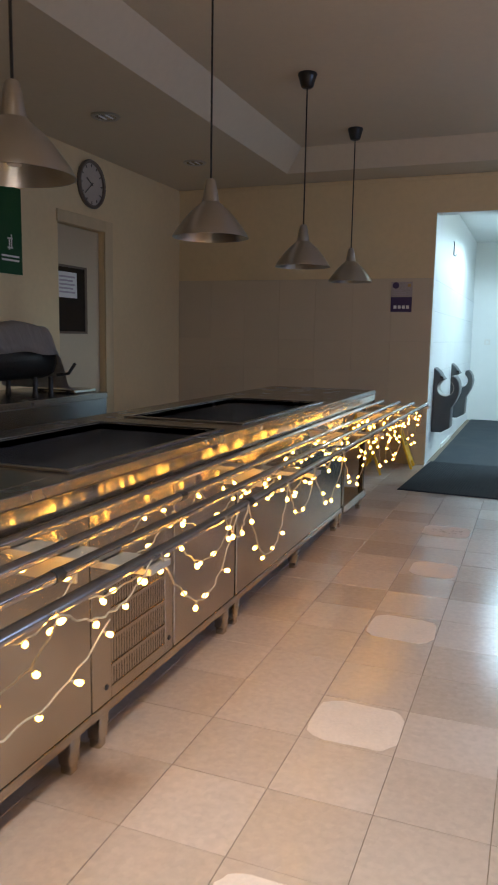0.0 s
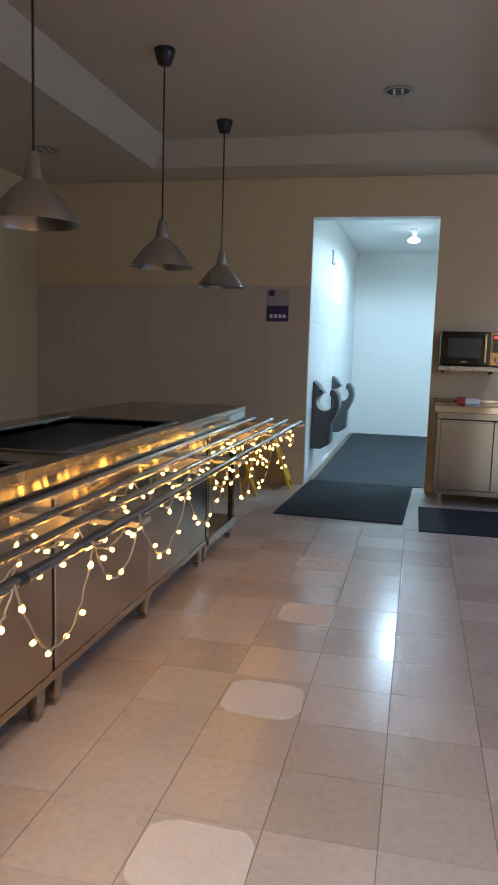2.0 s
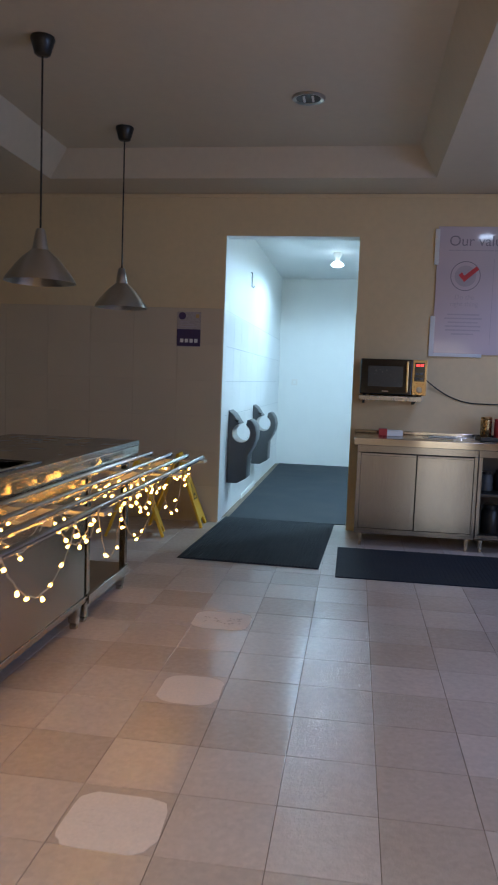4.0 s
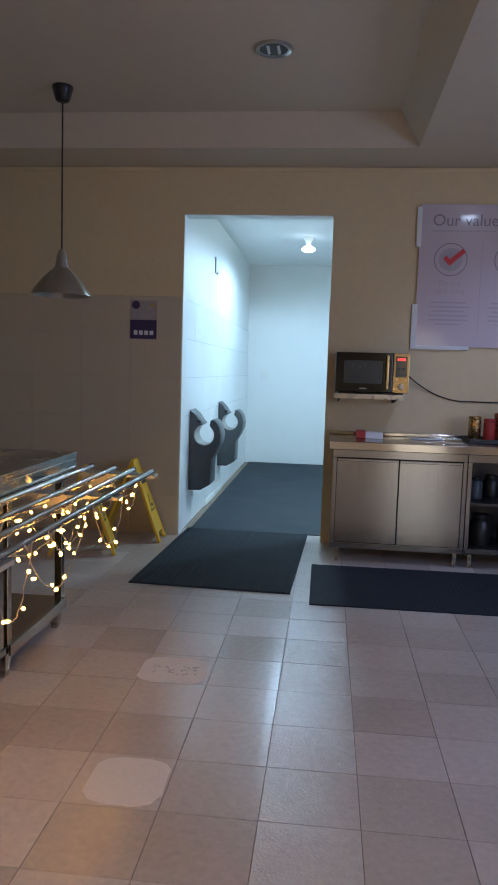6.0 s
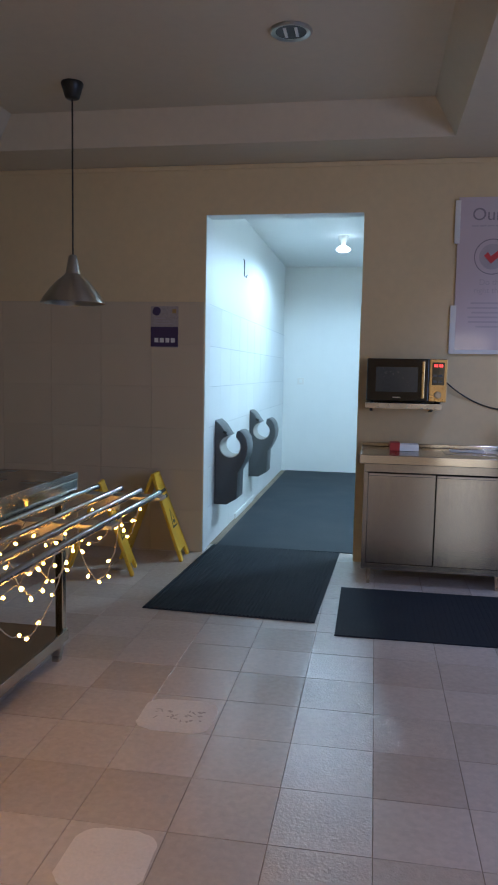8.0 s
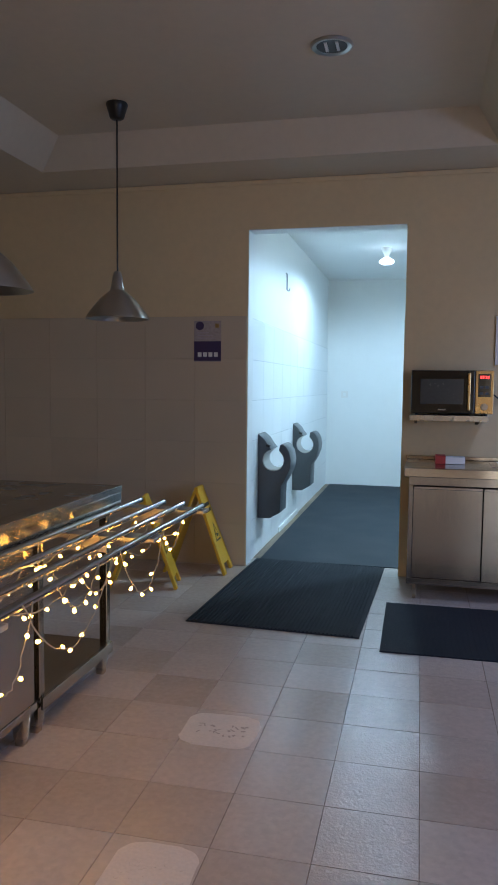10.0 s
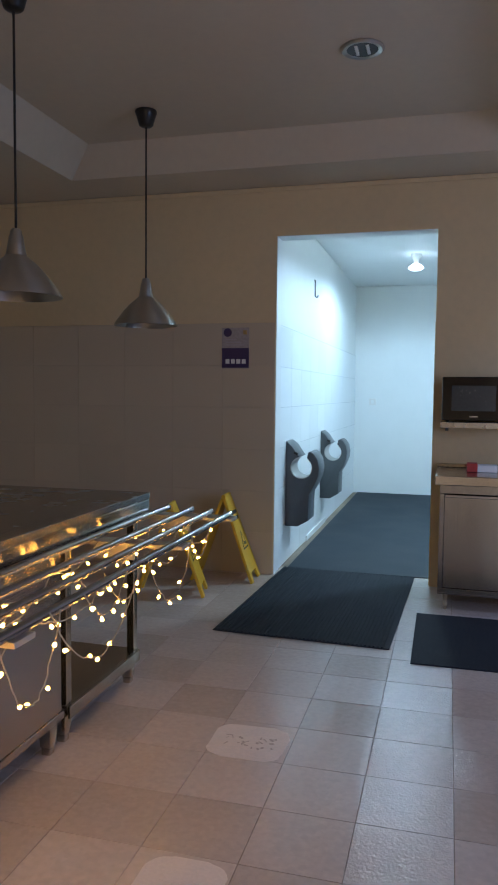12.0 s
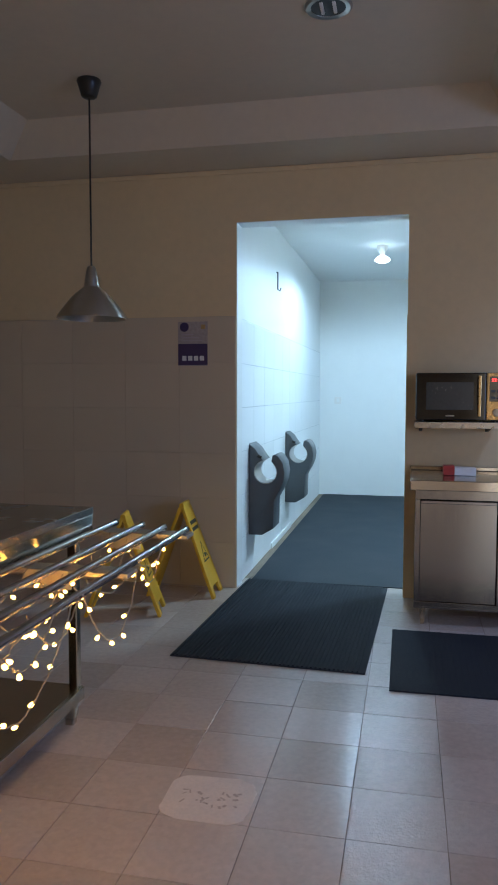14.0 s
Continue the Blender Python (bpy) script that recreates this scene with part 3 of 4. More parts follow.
# ---- back counter behind the servery ----
back = thing("back_counter", "stainless steel back counter with folded edge", "counter")
part("worktop", box((-3.25, 1.6, 0.86), (-2.60, 4.30, 0.90), 0.004), M_TOP, back)
part("front_panel", box((-2.64, 1.62, 0.12), (-2.605, 4.295, 0.86), 0.003), M_WELL, back)
part("side_panel", box((-3.22, 4.27, 0.12), (-2.64, 4.295, 0.86), 0.003), M_WELL, back)
part("body", box((-3.22, 1.62, 0.12), (-3.20, 4.27, 0.86)), M_WELL, back)
for x in (-3.18, -2.67):
    for y in (1.7, 3.0, 4.22):
        piece("leg", leg_me, back, (x, y, 0)).scale = (1, 1, 1.06)
warm = thing("covered_grill", "dark countertop grill on short legs under a striped cloth", "appliance", at=(-2.92, 3.66, 0.90))
part("body", box((-0.22, -0.42, 0.10), (0.20, 0.33, 0.36), 0.09), M_BLACK, warm, smooth=50)
for x in (-0.17, 0.15):
    for y in (-0.35, 0.12, 0.27):
        part("foot", lathe([(0.0, 0.0), (0.020, 0.0), (0.014, 0.03), (0.014, 0.11), (0.0, 0.11)], 14, pose(x, y, 0)), M_BLACK, warm, smooth=40)
part("handle", tube([(0.2, 0.26, 0.12), (0.26, 0.30, 0.13), (0.28, 0.34, 0.19)], 0.010), M_BLACK, warm, smooth=50)


def drape():
    bm = bmesh.new()
    n, k = 26, 16
    g = []
    for i in range(n + 1):
        row = []
        for j in range(k + 1):
            u, v = i / n * 2 - 1, j / k * 2 - 1
            y = -0.05 + u * 0.47
            x = v * 0.25
            z = 0.415 + 0.02 * math.sin(5 * u + 2 * v) * (1 - abs(u)) - 0.62 * max(0, abs(u) - 0.55) ** 1.5 / 0.3 - 0.16 * max(0, abs(v) - 0.72) / 0.28
            z += 0.008 * math.sin(17 * v + 4 * u)
            row.append(bm.verts.new((x, y, max(z, 0.03))))
        g.append(row)
    for i in range(n):
        for j in range(k):
            bm.faces.new((g[i][j], g[i + 1][j], g[i + 1][j + 1], g[i][j + 1]))
    top = bmesh.ops.solidify(bm, geom=bm.faces[:], thickness=0.006)
    bmesh.ops.recalc_face_normals(bm, faces=bm.faces)
    return bm


tagged(part("tea_cloth", drape(), M_CLOTH, smooth=60), "pale striped cotton cloth draped over the grill", "cloth").location = (-2.92, 3.66, 0.90)
tagged(part("steel_tray", box((-2.98, 4.02, 0.902), (-2.66, 4.26, 0.925), 0.006), M_STEELH), "shallow steel tray on the back counter", "tray")

clock = thing("wall_clock", "round pale wall clock with a grey rim", "clock", at=(WL, 5.99, 2.585))
mx = pose(0.003, 0, 0, 0, 90, 0)
part("rim", lathe([(0.205, 0.0), (0.21, 0.02), (0.20, 0.035), (0.18, 0.03), (0.178, 0.012)], 40, mx), mat("clock_rim", (0.16, 0.13, 0.11), 0.4, 0.3), clock, "", 40)
part("dial", lathe([(0.0, 0.014), (0.182, 0.013), (0.182, 0.0), (0.0, 0.0)], 40, mx), mat("clock_dial", (0.48, 0.43, 0.38), 0.4, var=0.05), clock)
for k in range(12):
    part("hour_mark", box((0.017, -0.005, 0.145), (0.019, 0.005, 0.17), 0, pose(0, 0, 0, 30 * k, 0, 0)), M_INK, clock)
part("hour_hand", box((0.019, -0.005, -0.02), (0.021, 0.005, 0.09), 0, pose(0, 0, 0, 60, 0, 0)), M_INK, clock)
part("minute_hand", box((0.0215, -0.004, -0.02), (0.0235, 0.004, 0.14), 0, pose(0, 0, 0, 130, 0, 0)), M_INK, clock)
green = thing("green_sign", "dark green wall sign with a small white emblem", "sign", at=(WL, 4.6, 2.04))
part("panel", box((0.002, -0.42, -0.325), (0.014, 0.42, 0.325), 0.003), M_GREEN, green)
for y, z, h, w in ((0.27, -0.10, 0.09, 0.012), (0.295, -0.08, 0.10, 0.012), (0.28, -0.06, 0.012, 0.06), (0.28, -0.13, 0.012, 0.06)):
    part("emblem", box((0.014, y - w / 2, z - h / 2), (0.0155, y + w / 2, z + h / 2)), M_PAPER, green)
for k in range(2):
    part("print_line", box((0.014, 0.18, -0.20 - 0.03 * k), (0.0155, 0.38, -0.185 - 0.03 * k)), M_PAPER, green)

# ---- end wall: notice ----
M_FADED = mat("faded_print_paper", (0.52, 0.46, 0.43), 0.6, var=0.25, scale=18, fine=60, tint=(0.30, 0.25, 0.24))
notice = thing("wall_notice", "small printed notice with a purple band on tiles", "poster", at=(-1.335, WN - 0.012, 1.69))
part("sheet", box((-0.105, -0.004, -0.151), (0.105, 0.0, 0.151)), M_FADED, notice)
part("purple_band", box((-0.105, -0.0055, -0.145), (0.105, -0.004, 0.0)), M_PURPLE, notice)
part("stamp", lathe([(0.0, 0.0015), (0.032, 0.001), (0.032, 0.0)], 20, pose(-0.06, -0.004, 0.115, 90, 0, 0)), M_PURPLE, notice)
for k in range(4):
    part("pictogram", box((-0.075 + 0.042 * k, -0.0068, -0.115), (-0.045 + 0.042 * k, -0.0055, -0.082)), M_PAPER, notice)
for k in range(3):
    part("print_line", box((-0.08, -0.0055, 0.02 + 0.02 * k), (0.07 - 0.03 * k, -0.004, 0.027 + 0.02 * k)), M_GREYINK, notice)
part("pictogram", box((0.06, -0.0055, 0.10), (0.09, -0.004, 0.13)), M_GOLD, notice)


# ---- wet floor sign ----
def floor_sign(x, y, h, turn, label):
    """A folding sign with its hinge along y."""
    s = thing("wet_floor_sign", label, "floor sign", "wet floor signs", at=(x, y, 0))
    s.rotation_euler = (0, 0, radians(turn))
    half, w = 0.225, 0.27
    for side in (1, -1):
        foot, up = Vector((half * side, 0, 0)), Vector((-half * side, 0, h))
        length = up.length
        up.normalize()
        along = Vector((0, 1, 0))
        nrm = along.cross(up)
        m = Matrix(((along.x, up.x, nrm.x, foot.x), (along.y, up.y, nrm.y, foot.y), (along.z, up.z, nrm.z, foot.z), (0, 0, 0, 1)))
        t = length - 0.012
        out = [(0.0, 0.0), (0.05, 0.0), (0.065, 0.07), (0.205, 0.07), (0.22, 0.0), (w, 0.0), (w - 0.01, 0.2), (w - 0.04, t - 0.02), (w - 0.055, t), (0.055, t), (0.04, t - 0.02), (0.01, 0.2)]
        part("panel", prism(out, 0.022, m @ Matrix.Translation((0, 0, -0.011)), 0.004), M_YELLOW, s)
        if nrm.x * side < 0:
            lift, step = -0.0125, -0.0012
        else:
            lift, step = 0.0115, 0.0012
        part("warning_triangle", prism([(0.065, 0.24), (0.205, 0.24), (0.135, 0.38)], 0.001, m @ Matrix.Translation((0, 0, lift))), M_INK, s)
        part("triangle_field", prism([(0.085, 0.252), (0.185, 0.252), (0.135, 0.355)], 0.001, m @ Matrix.Translation((0, 0, lift + step))), M_YELLOW, s)
        part("print_bar", prism([(0.115, 0.27), (0.155, 0.27), (0.165, 0.285), (0.115, 0.30)], 0.001, m @ Matrix.Translation((0, 0, lift + 2 * step))), M_INK, s)
        for k in range(2):
            part("print_bar", prism([(0.06, 0.46 + 0.045 * k), (0.21, 0.46 + 0.045 * k), (0.21, 0.485 + 0.045 * k), (0.06, 0.485 + 0.045 * k)], 0.001, m @ Matrix.Translation((0, 0, lift))), M_INK, s)
    part("hinge", tube([(0, 0.05, h - 0.006), (0, w - 0.05, h - 0.006)], 0.016), M_YELLOW, s, smooth=50)


floor_sign(-1.335, 7.42, 0.615, 3, "yellow plastic folding wet floor sign standing by the opening")
floor_sign(-1.545, 6.94, 0.61, 13, "yellow plastic folding wet floor sign standing behind the servery end")


# ---- mats ----
def ribbed_mat(x0, x1, y0, y1, label, turn=0.0, pitch=0.0225, height=0.0125):
    cx, cy = (x0 + x1) / 2, (y0 + y1) / 2
    t = thing("rubber_mat", label, "mat", "rubber floor mats", at=(cx, cy, 0))
    t.rotation_euler = (0, 0, radians(turn))
    part("backing", box((x0 - cx, y0 - cy, 0.0005), (x1 - cx, y1 - cy, 0.007), 0.002), M_MAT, t)
    bm = bmesh.new()
    n = int((x1 - x0 - 0.012) / pitch)
    for k in range(n):
        a = x0 - cx + 0.006 + (k + 0.2) * pitch
        add_box(bm, (a, y0 - cy + 0.004, 0.007), (a + pitch * 0.5, y1 - cy - 0.004 - 0.006 * (k % 2), height))
    r = part("ribs", bm, M_MAT, t)
    r["kind"] = "stuff"
    return t


ribbed_mat(-1.03, -0.03, 6.365, 7.965, "charcoal ribbed rubber mat at the corridor opening", -2.2)
ribbed_mat(0.055, 1.95, 6.18, 7.06, "charcoal ribbed rubber mat beside the steel cabinet", 0.3, 0.03, 0.0085)


# ---- steel cabinet right of the opening ----
def cabinet(x0, x1, doors):
    y0, y1, zt = 7.17, 7.74, 0.86
    c = thing("steel_cabinet", "stainless steel cupboard with two sliding doors on round feet" if doors else "stainless steel open-fronted cupboard on round feet", "cabinet", "steel cabinets", at=(x0, y0, 0))
    w, d = x1 - x0, y1 - y0
    # the open cupboard's body is darkened steel: its inner shade put into the colour
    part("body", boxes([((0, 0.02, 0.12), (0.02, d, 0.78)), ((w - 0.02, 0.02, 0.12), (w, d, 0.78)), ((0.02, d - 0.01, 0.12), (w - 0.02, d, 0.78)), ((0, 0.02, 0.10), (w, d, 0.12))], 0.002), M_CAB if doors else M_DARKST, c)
    part("front_rail", boxes([((0, 0.0, 0.745), (w, 0.02, 0.80)), ((0, 0.0, 0.115), (w, 0.02, 0.145)), ((0, 0.0, 0.145), (0.028, 0.02, 0.745)), ((w - 0.028, 0.0, 0.145), (w, 0.02, 0.745))], 0.002), M_CAB, c)
    if doors:
        for k, (a, b, o) in enumerate(((0.031, w / 2 - 0.004, 0.009), (w / 2 + 0.003, w - 0.031, 0.002))):
            dr = part("door", box((a, o, 0.148), (b, o + 0.004 + 0.004 * k, 0.722), 0.001), M_CAB, c)
            part("pull_lip", box((a, o - 0.008, 0.720), (b, o + 0.006, 0.738), 0.003), M_RAIL, dr, "bright folded pull edge")
    else:
        # shelf takes the same darkened steel, for the shade around it
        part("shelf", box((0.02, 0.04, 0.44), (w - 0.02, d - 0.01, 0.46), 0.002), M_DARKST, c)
    for x in (0.05, w - 0.05):
        for y in (0.05, d - 0.05):
            piece("leg", leg_me, c, (x, y, 0)).scale = (0.62, 0.62, 0.92)
    return c


cabinet(0.17, 1.085, True)
cabinet(1.09, 2.05, False)
top = thing("steel_worktop", "continuous stainless steel worktop with folded front edge", "worktop", at=(0.14, 7.14, 0.80))
part("slab", boxes([((0, 0, 0.0), (1.93, 0.598, 0.058)), ((0, 0.58, 0.058), (1.93, 0.603, 0.085))], 0.004), M_STEELH, top)
part("sink_panel", box((0.55, 0.20, 0.058), (0.95, 0.45, 0.062), 0.001), M_RAIL, top, "bright flat inset plate")

# things on and in the cabinets
TZ = 0.86
bx = thing("tea_box", "small red and white cardboard box on the worktop", "box", at=(0.335, 7.42, TZ))
part("red_end", box((0, 0, 0), (0.065, 0.11, 0.055), 0.002), M_RED, bx, "red card end")
part("carton", box((0.0655, 0.004, 0), (0.19, 0.11, 0.045), 0.002), M_PAPER, bx, "white card carton")
tagged(part("paper_sheet", box((0.74, 7.46, TZ + 0.004), (0.96, 7.60, TZ + 0.006)), M_PAPER), "white paper sheet lying on the worktop", "paper")
tray = thing("black_tray", "low black plastic tray holding tins", "tray", at=(1.12, 7.35, TZ))
part("base", box((0, 0, 0), (0.62, 0.30, 0.008), 0.002), M_BLACK, tray)
part("rim", boxes([((0, 0, 0.008), (0.62, 0.01, 0.03)), ((0, 0.29, 0.008), (0.62, 0.30, 0.03)), ((0, 0.01, 0.008), (0.01, 0.29, 0.03)), ((0.61, 0.01, 0.008), (0.62, 0.29, 0.03))], 0.002), M_BLACK, tray)
can_shape = [(0.0, 0.0), (0.042, 0.0), (0.045, 0.004), (0.045, 0.150), (0.042, 0.153), (0.044, 0.156), (0.044, 0.172), (0.040, 0.176), (0.0, 0.176)]
for x, y, mm, sc, lab in ((1.185, 7.52, M_GOLD, 1.0, "bronze metal storage tin with lid on a tray"), (1.285, 7.50, M_RED, 0.92, "red storage tin with lid on a tray"), (1.375, 7.55, M_COPPER, 1.15, "copper storage tin with lid on a tray"), (1.48, 7.5, M_COPPER, 1.0, "copper storage tin with lid on a tray")):
    c = thing("storage_tin", lab, "tin", "tins on the tray", at=(x, y, TZ + 0.008))
    part("tin_body", lathe(can_shape[:4] + [(0.0, 0.150)], 24), mm, c, smooth=40)
    part("lid", lathe([(0.0, 0.150)] + can_shape[4:], 24), mm, c, smooth=40)
    c.scale = (sc, sc, sc)
# jar colours are kept dark to paint in the cupboard's shade
for x, y, z, sc, mm in ((1.2, 7.45, 0.46, 1.0, M_DRYER), (1.32, 7.5, 0.46, 1.1, M_BLACK), (1.5, 7.45, 0.46, 1.2, M_BLACK), (1.25, 7.45, 0.121, 1.5, M_BLACK), (1.45, 7.5, 0.121, 1.4, M_BLACK)):
    c = thing("storage_jar", "round jar, darkened as if in shade, standing inside the open cupboard", "jar", "jars in the cupboard", at=(x, y, z))
    part("jar_body", lathe([(0.0, 0.0), (0.048, 0.0), (0.05, 0.01), (0.05, 0.11), (0.035, 0.13), (0.0, 0.13)], 20), mm, c, smooth=40)
    part("lid", lathe([(0.0, 0.13), (0.038, 0.13), (0.038, 0.15), (0.0, 0.152)], 20), M_BLACK, c, smooth=40)
    c.scale = (sc, sc, sc)

# microwave on its shelf
shelf = thing("wall_shelf", "narrow steel wall shelf under the microwave", "shelf", at=(0.16, 7.40, 1.12))
part("board", box((0, 0.0, 0.035), (0.50, 0.345, 0.06), 0.002), M_TOP, shelf)
part("lip", box((0.0, -0.004, 0.025), (0.50, 0.0, 0.062), 0.001), M_TOP, shelf)
for x in (0.03, 0.44):
    part("bracket", prism([(0.02, 0.035), (0.34, 0.035), (0.34, -0.01)], 0.02, Matrix(((0, 0, 1, x), (1, 0, 0, 0), (0, 1, 0, 0), (0, 0, 0, 1)))), M_DARK, shelf)
mw = thing("microwave_oven", "black microwave oven with bronze control panel and red display", "microwave", at=(0.165, 7.42, 1.181))
part("body", box((0, 0.015, 0.012), (0.525, 0.32, 0.297), 0.008), M_BLACK, mw)
dr = part("door", box((0.002, 0.0, 0.014), (0.405, 0.0148, 0.295), 0.004), M_GLASSB, mw, "glossy black door")
part("window", box((0.06, -0.002, 0.075), (0.335, 0.0, 0.24), 0.001), M_SCREEN, dr, "grey mesh window")
part("handle", box((0.358, -0.028, 0.035), (0.378, -0.012, 0.28), 0.005), M_GOLD, dr, "bronze bar handle")
part("maker_mark", box((0.175, -0.0015, 0.035), (0.225, 0.0, 0.043)), M_ALU, dr)
part("control_panel", box((0.409, -0.004, 0.014), (0.523, 0.0148, 0.295), 0.004), M_GOLD, mw, "bronze control panel")
part("display", box((0.425, -0.006, 0.125), (0.505, -0.004, 0.275)), M_GLASSB, mw, "black display strip")
for k in range(4):
    part("digit", box((0.438 + 0.014 * k + (0.004 if k > 1 else 0), -0.0075, 0.243), (0.447 + 0.014 * k + (0.004 if k > 1 else 0), -0.006, 0.262)), M_LED, mw, "lit red digit")
for k in range(4):
    part("button", box((0.434 + 0.034 * (k % 2), -0.0075, 0.14 + 0.04 * (k // 2)), (0.458 + 0.034 * (k % 2), -0.006, 0.155 + 0.04 * (k // 2))), M_DRYER, mw)
part("knob", lathe([(0.0, 0.022), (0.020, 0.020), (0.024, 0.0)], 24, pose(0.466, -0.004, 0.06, 90, 0, 0)), M_ALU, mw, "round metal knob", 40)
for x in (0.04, 0.48):
    for y in (0.05, 0.28):
        part("foot", lathe([(0.0, 0.0), (0.012, 0.0), (0.012, 0.013), (0.0, 0.013)], 12, pose(x, y, 0)), M_BLACK, mw)
cord = []
for i in range(24):
    s = i / 23
    cord.append((0.69 + 0.85 * s, WN - 0.05 + 0.042 * min(1, 4 * s), 1.34 - 0.20 * (1 - (1 - min(1, s * 1.9)) ** 2) + 0.0 * s))
tagged(part("power_cable", tube(cord, 0.005, 8), M_BLACK, smooth=60), "black power cable hanging along the wall", "cable")

# values board
bd = thing("values_board", "glossy pale lilac values board with red tick", "board", at=(0.745, WN - 0.018, 1.545))
BW, BH = 1.35, 1.04
part("panel", box((0, 0, 0), (BW, 0.014, BH), 0.002), M_BOARD, bd)
part("corner_strip", boxes([((-0.028, -0.004, -0.022), (0.012, 0.014, 0.31)), ((0.0125, -0.004, -0.022), (0.40, 0.014, 0.006))], 0.002), M_PAPER, bd, "white plastic corner strip")
part("corner_strip", box((-0.022, -0.004, 0.73), (0.014, 0.014, BH - 0.02), 0.002), M_PAPER, bd, "white plastic edge strip")


def text(name, body, size, x, z, parent, material, align="LEFT"):
    cu = bpy.data.curves.new(name, "FONT")
    cu.body, cu.size, cu.align_x, cu.extrude = body, size, align, 0.0006
    tmp = bpy.data.objects.new(name, cu)
    scene.collection.objects.link(tmp)
    bpy.context.view_layer.update()
    me = bpy.data.meshes.new_from_object(tmp.evaluated_get(bpy.context.evaluated_depsgraph_get()))
    bpy.data.objects.remove(tmp)
    me.materials.clear()
    me.materials.append(material)
    ob = new(name, me)
    ob.parent = parent
    ob.matrix_local = pose(x, -0.0012, z, 90, 0, 0)
    return ob


text("title", "Our values", 0.118, 0.09, 0.885, bd, M_TITLE)
for k in range(9):
    part("print_line", box((0.09 + 0.052 * k, -0.0015, 0.842), (0.135 + 0.052 * k, 0.0, 0.852)), M_GREYINK, bd)
for k, cx in enumerate((0.235, 0.67, 1.10)):
    ring = bmesh.new()
    seg = 40
    for r0, r1 in ((0.114, 0.121),):
        vs = [[ring.verts.new((cx + r * math.cos(2 * math.pi * i / seg), -0.0015, 0.64 + r * math.sin(2 * math.pi * i / seg))) for i in range(seg)] for r in (r0, r1)]
        for i in range(seg):
            ring.faces.new((vs[0][i], vs[1][i], vs[1][(i + 1) % seg], vs[0][(i + 1) % seg]))
    part("ring", ring, M_TITLE, bd)
    part("disc", lathe([(0.0, 0.0008), (0.084, 0.0006), (0.086, 0.0)], 40, pose(cx, 0, 0.64, 90, 0, 0)), M_GREYINK, bd, "grey round field")
    if k == 0:
        part("tick", prism([(-0.055, 0.002), (-0.030, 0.026), (-0.010, -0.002), (0.085, 0.075), (0.108, 0.050), (-0.008, -0.052)], 0.002, Matrix(((1, 0, 0, cx), (0, 0, -1, -0.001), (0, 1, 0, 0.645), (0, 0, 0, 1)))), M_REDINK, bd, "red tick")
    else:
        part("red_mark", prism([(-0.07, -0.03), (0.0, -0.05), (0.07, 0.02), (0.02, 0.06), (-0.06, 0.04)], 0.002, Matrix(((1, 0, 0, cx), (0, 0, -1, -0.001), (0, 1, 0, 0.64), (0, 0, 0, 1)))), M_REDINK, bd, "red emblem")
    if k == 0:
        text("heading", "Do the\nright thing", 0.055, cx, 0.45, bd, M_GREYINK, "CENTER")
    for j in range(6):
        w = (0.13, 0.15, 0.12, 0.145, 0.14, 0.09)[j]
        part("print_line", box((cx - w, -0.0015, 0.32 - 0.032 * j), (cx + w, 0.0, 0.332 - 0.032 * j)), M_GREYINK, bd)
for x in (0.455, 0.885):
    part("divider", box((x, -0.0012, 0.08), (x + 0.004, 0.0, 0.78)), M_GREYINK, bd)


# ---- corridor: hand dryers, switch, hook ----
def dryer(y):
    d = thing("hand_dryer", "dark grey plastic hand dryer with a round open hand slot", "hand dryer", "hand dryers", at=(DOOR_L, y, 0.30))
    cx, cz, r = 0.125, 0.47, 0.088
    inner = [(cx + r * math.cos(a), cz + r * math.sin(a)) for a in [radians(100 + 320 / 28 * i) for i in range(29)]]
    outline = [(0.0, 0.0), (0.10, 0.0), (0.185, 0.05), (0.19, 0.26), (0.235, 0.34), (0.262, 0.41), (0.268, 0.47), (0.255, 0.54), (0.225, 0.585), (0.20, 0.60), (0.178, 0.595)]
    gap = [p for p in reversed(inner)]
    outline = outline + gap + [(0.085, 0.585), (0.05, 0.64), (0.0, 0.68)]
    m = Matrix(((1, 0, 0, 0.002), (0, 0, 1, 0), (0, 1, 0, 0), (0, 0, 0, 1)))
    part("housing", prism(outline, 0.27, m, 0.006), M_DRYER, d, smooth=35)
    part("slot_lining", prism([(cx + (r + 0.002) * math.cos(a), cz + (r + 0.002) * math.sin(a)) for a in [radians(110 + 300 / 28 * i) for i in range(29)]] + [(cx + (r - 0.006) * math.cos(a), cz + (r - 0.006) * math.sin(a)) for a in [radians(110 + 300 / 28 * i) for i in range(28, -1, -1)]], 0.25, m @ Matrix.Translation((0, 0, 0.01))), M_ALU, d, "pale slot lining", 35)
    part("nozzle", tube([(0.07, 0.0, 0.59), (0.10, 0.0, 0.578)], 0.012), M_BLACK, d, smooth=50)
    return d


d1 = dryer(8.14)
copy_thing(d1, pose(DOOR_L, 9.78, 0.30))
sw = thing("wall_switch", "white plastic switch plate on the corridor wall", "switch", at=(-0.79, CE, 1.25))
part("plate", box((-0.045, -0.012, -0.045), (0.045, 0.0, 0.045), 0.003), M_PAPER, sw)
part("rocker", box((-0.018, -0.016, -0.024), (0.018, -0.012, 0.024), 0.002), M_WHITE, sw)
hk = thing("wall_hook", "small metal hook on the corridor wall", "hook", at=(DOOR_L, 9.28, 2.32))
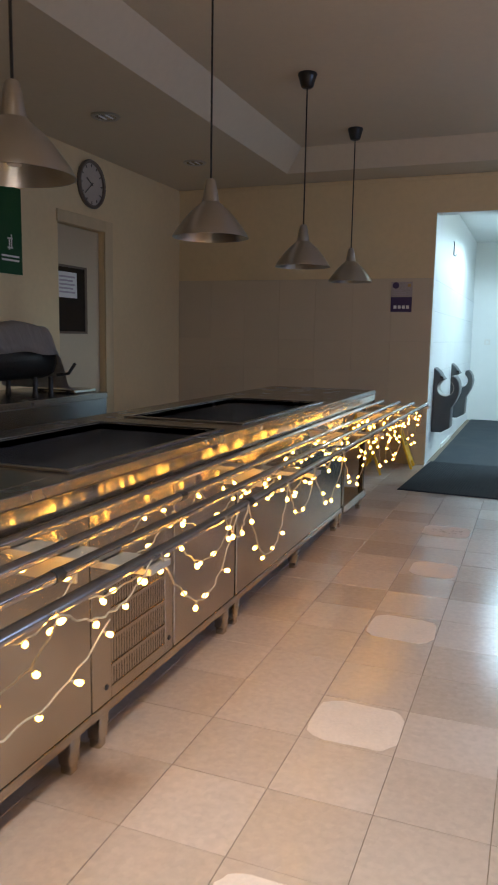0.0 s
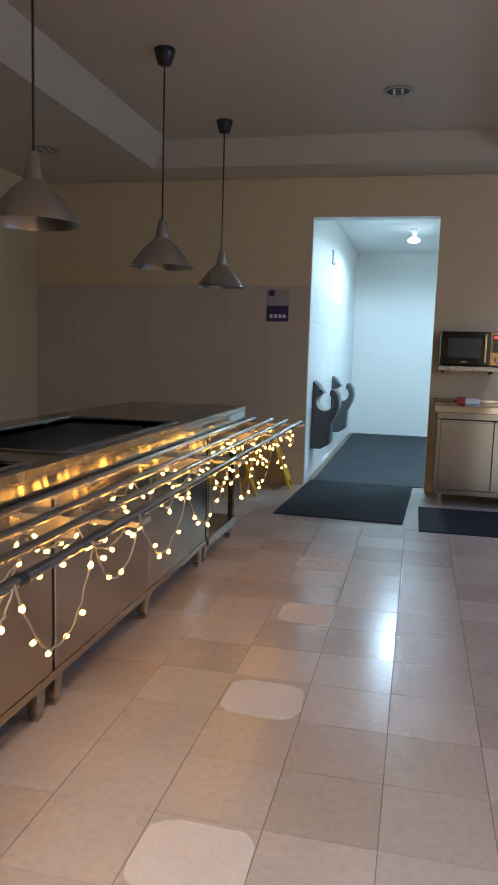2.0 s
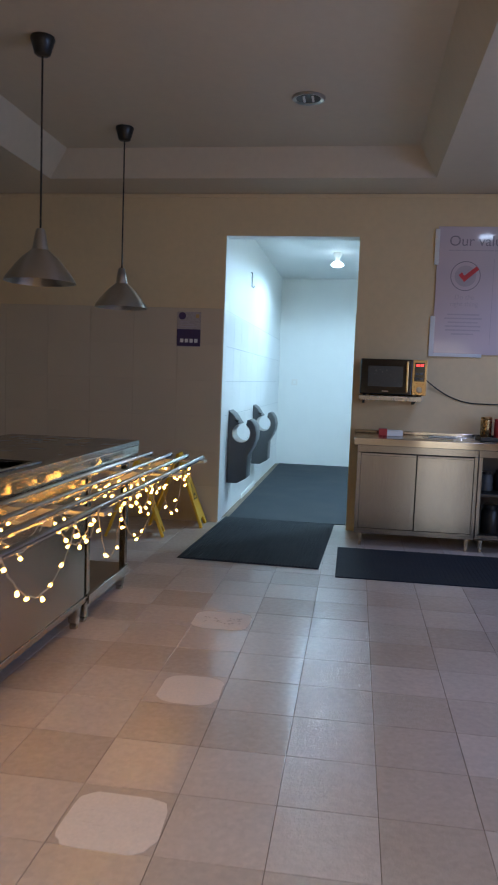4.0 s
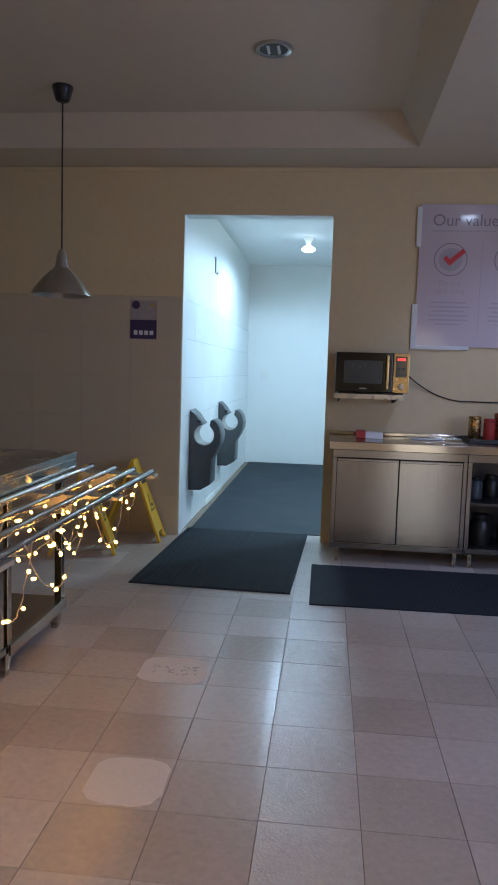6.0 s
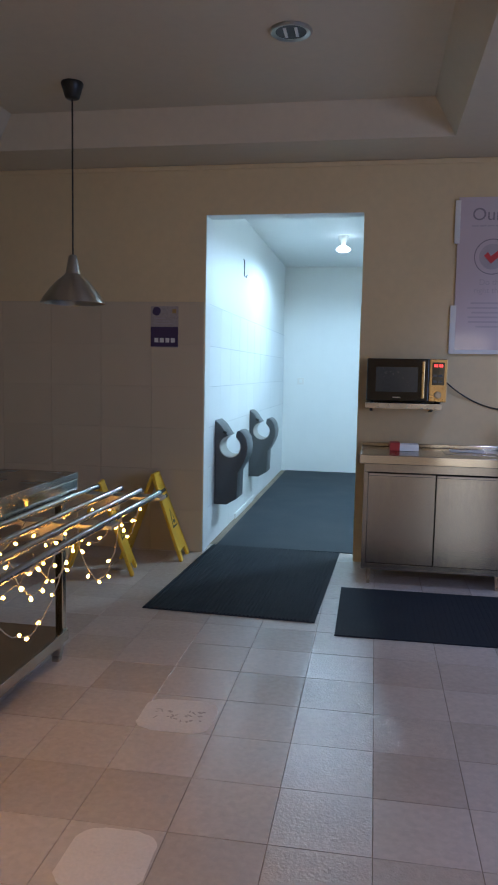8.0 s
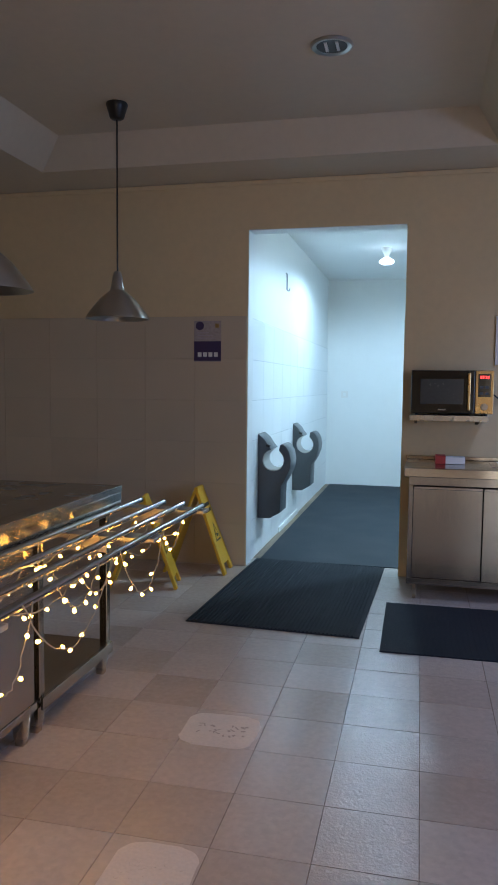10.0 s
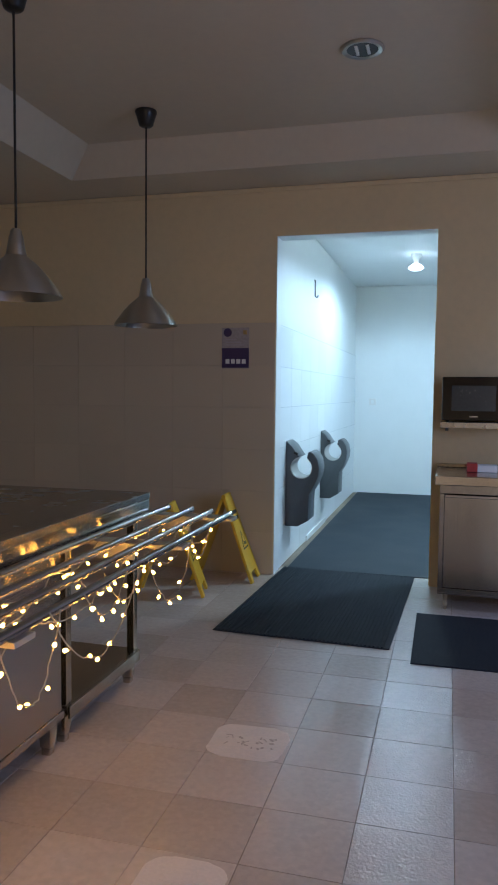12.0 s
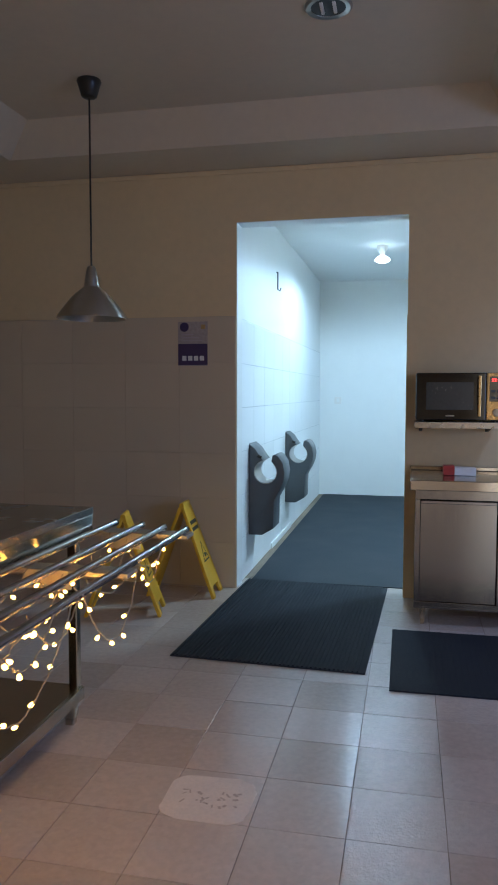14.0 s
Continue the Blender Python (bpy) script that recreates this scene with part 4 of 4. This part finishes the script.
part("rod", tube([(0.0, 0, 0.09), (0.012, 0, 0.085), (0.012, 0, -0.06), (0.03, 0, -0.075), (0.04, 0, -0.05)], 0.006), M_DRYER, hk, smooth=50)

# ---- tiles ----
tile_h = 0.3117


def wall_tile(w, h, t, material, axis):
    lo, hi = ((0, -t, 0), (w, 0, h)) if axis == "x" else ((0, 0, 0), (t, w, h))
    return mesh_of("tile", box(lo, hi, 0.0015), material)


north_grout = structure("wall_north_tiling", box((WL + 0.001, WN - 0.006, 0.0), (DOOR_L - 0.012, WN - 0.001, 1.875)), M_GROUT, "beige glazed wall tiles on the end wall", "tiles")
n = 7
pw = (DOOR_L - WL - 0.006) / n
me = wall_tile(pw - 0.001, tile_h - 0.001, 0.005, M_WTILE, "x")
for i in range(n):
    for k in range(6):
        piece("tile", me, north_grout, (WL + 0.003 + i * pw, WN - 0.0062, 0.003 + k * tile_h))
cor_grout = structure("wall_corridor_tiling", box((DOOR_L - 0.007, WN + TH, 0.0), (DOOR_L - 0.003, CE, 1.875)), M_CGROUT, "white glazed wall tiles along the corridor", "tiles")
n = 11
pw = (CE - WN - TH) / n
me = wall_tile(pw - 0.003, tile_h - 0.003, 0.003, M_CTILE, "y")
for i in range(n):
    for k in range(6):
        piece("tile", me, cor_grout, (DOOR_L - 0.003, WN + TH + i * pw, 0.003 + k * tile_h))

# floor stickers worn to pale residue
def rounded(w, h, r, jag):
    pts = []
    for cx, cy, a0 in ((w - r, h - r, 0), (-w + r, h - r, 90), (-w + r, -h + r, 180), (w - r, -h + r, 270)):
        for k in range(7):
            a = radians(a0 + 15 * k)
            q = 1 + rng.uniform(-jag, jag)
            pts.append(((cx + r * math.cos(a)) * q, (cy + r * math.sin(a)) * q))
    return pts


for x, y, hw in ((-0.495, 2.465, 0.148), (-0.495, 3.345, 0.145), (-0.478, 4.265, 0.124), (-0.51, 5.145, 0.150), (-0.49, 1.55, 0.148)):
    p = thing("floor_sticker_residue", "pale rounded patch of worn sticker residue on floor tiles", "floor patch", "worn floor stickers", at=(x, y, 0.0004))
    part("film", prism(rounded(hw, 0.135, 0.075, 0.03), 0.0012), M_PATCH, p)
    for k in range(22):
        u, v = rng.uniform(-0.09, 0.1), rng.uniform(-0.05, 0.05)
        w, h = rng.uniform(0.003, 0.012), rng.uniform(0.002, 0.006)
        part("print_trace", prism(rounded(w, h, min(w, h) * 0.8, 0.2), 0.0006, pose(u, v, 0.0012, 0, 0, rng.uniform(0, 180))), M_TRACE if y > 5 else M_PATCH, p)

# floor tiles
PX, PY, OX, OY = 0.303, 0.30, -0.042, 5.02
fl = mesh_of("tile", box((0.0011, 0.0011, -0.012), (PX - 0.0011, PY - 0.0011, 0.0), 0.0010), M_FLOOR)
fw = mesh_of("tile", box((0.0011, 0.0011, -0.012), (PX - 0.0011, PY - 0.0011, 0.0), 0.0010), M_FWET)
rest = bmesh.new()
for i in range(-13, 11):
    for j in range(-27, 11):
        x, y = OX + i * PX, OY + j * PY
        if x < WL - 0.3 or x > WR or y > WN + 0.2:
            continue
        if -5 <= i <= 4 and -14 <= j <= 9:
            o = piece("tile", fw if i == 0 or (i == 1 and j % 3 == 0) else fl, floor, (x, y, rng.uniform(-0.0006, 0.0003)))
            o.rotation_euler = (rng.uniform(-0.001, 0.001), rng.uniform(-0.001, 0.001), 0)
        else:
            vs = [rest.verts.new(p) for p in ((x + 0.0015, y + 0.0015, 0), (x + PX - 0.0015, y + 0.0015, 0), (x + PX - 0.0015, y + PY - 0.0015, 0), (x + 0.0015, y + PY - 0.0015, 0))]
            lo = [rest.verts.new(v.co - Vector((0, 0, 0.006))) for v in vs]
            rest.faces.new(vs)
            for k in range(4):
                rest.faces.new((vs[k], lo[k], lo[(k + 1) % 4], vs[(k + 1) % 4]))
r = part("outer_tiles", rest, M_FLOOR, floor)
r["kind"] = "stuff"
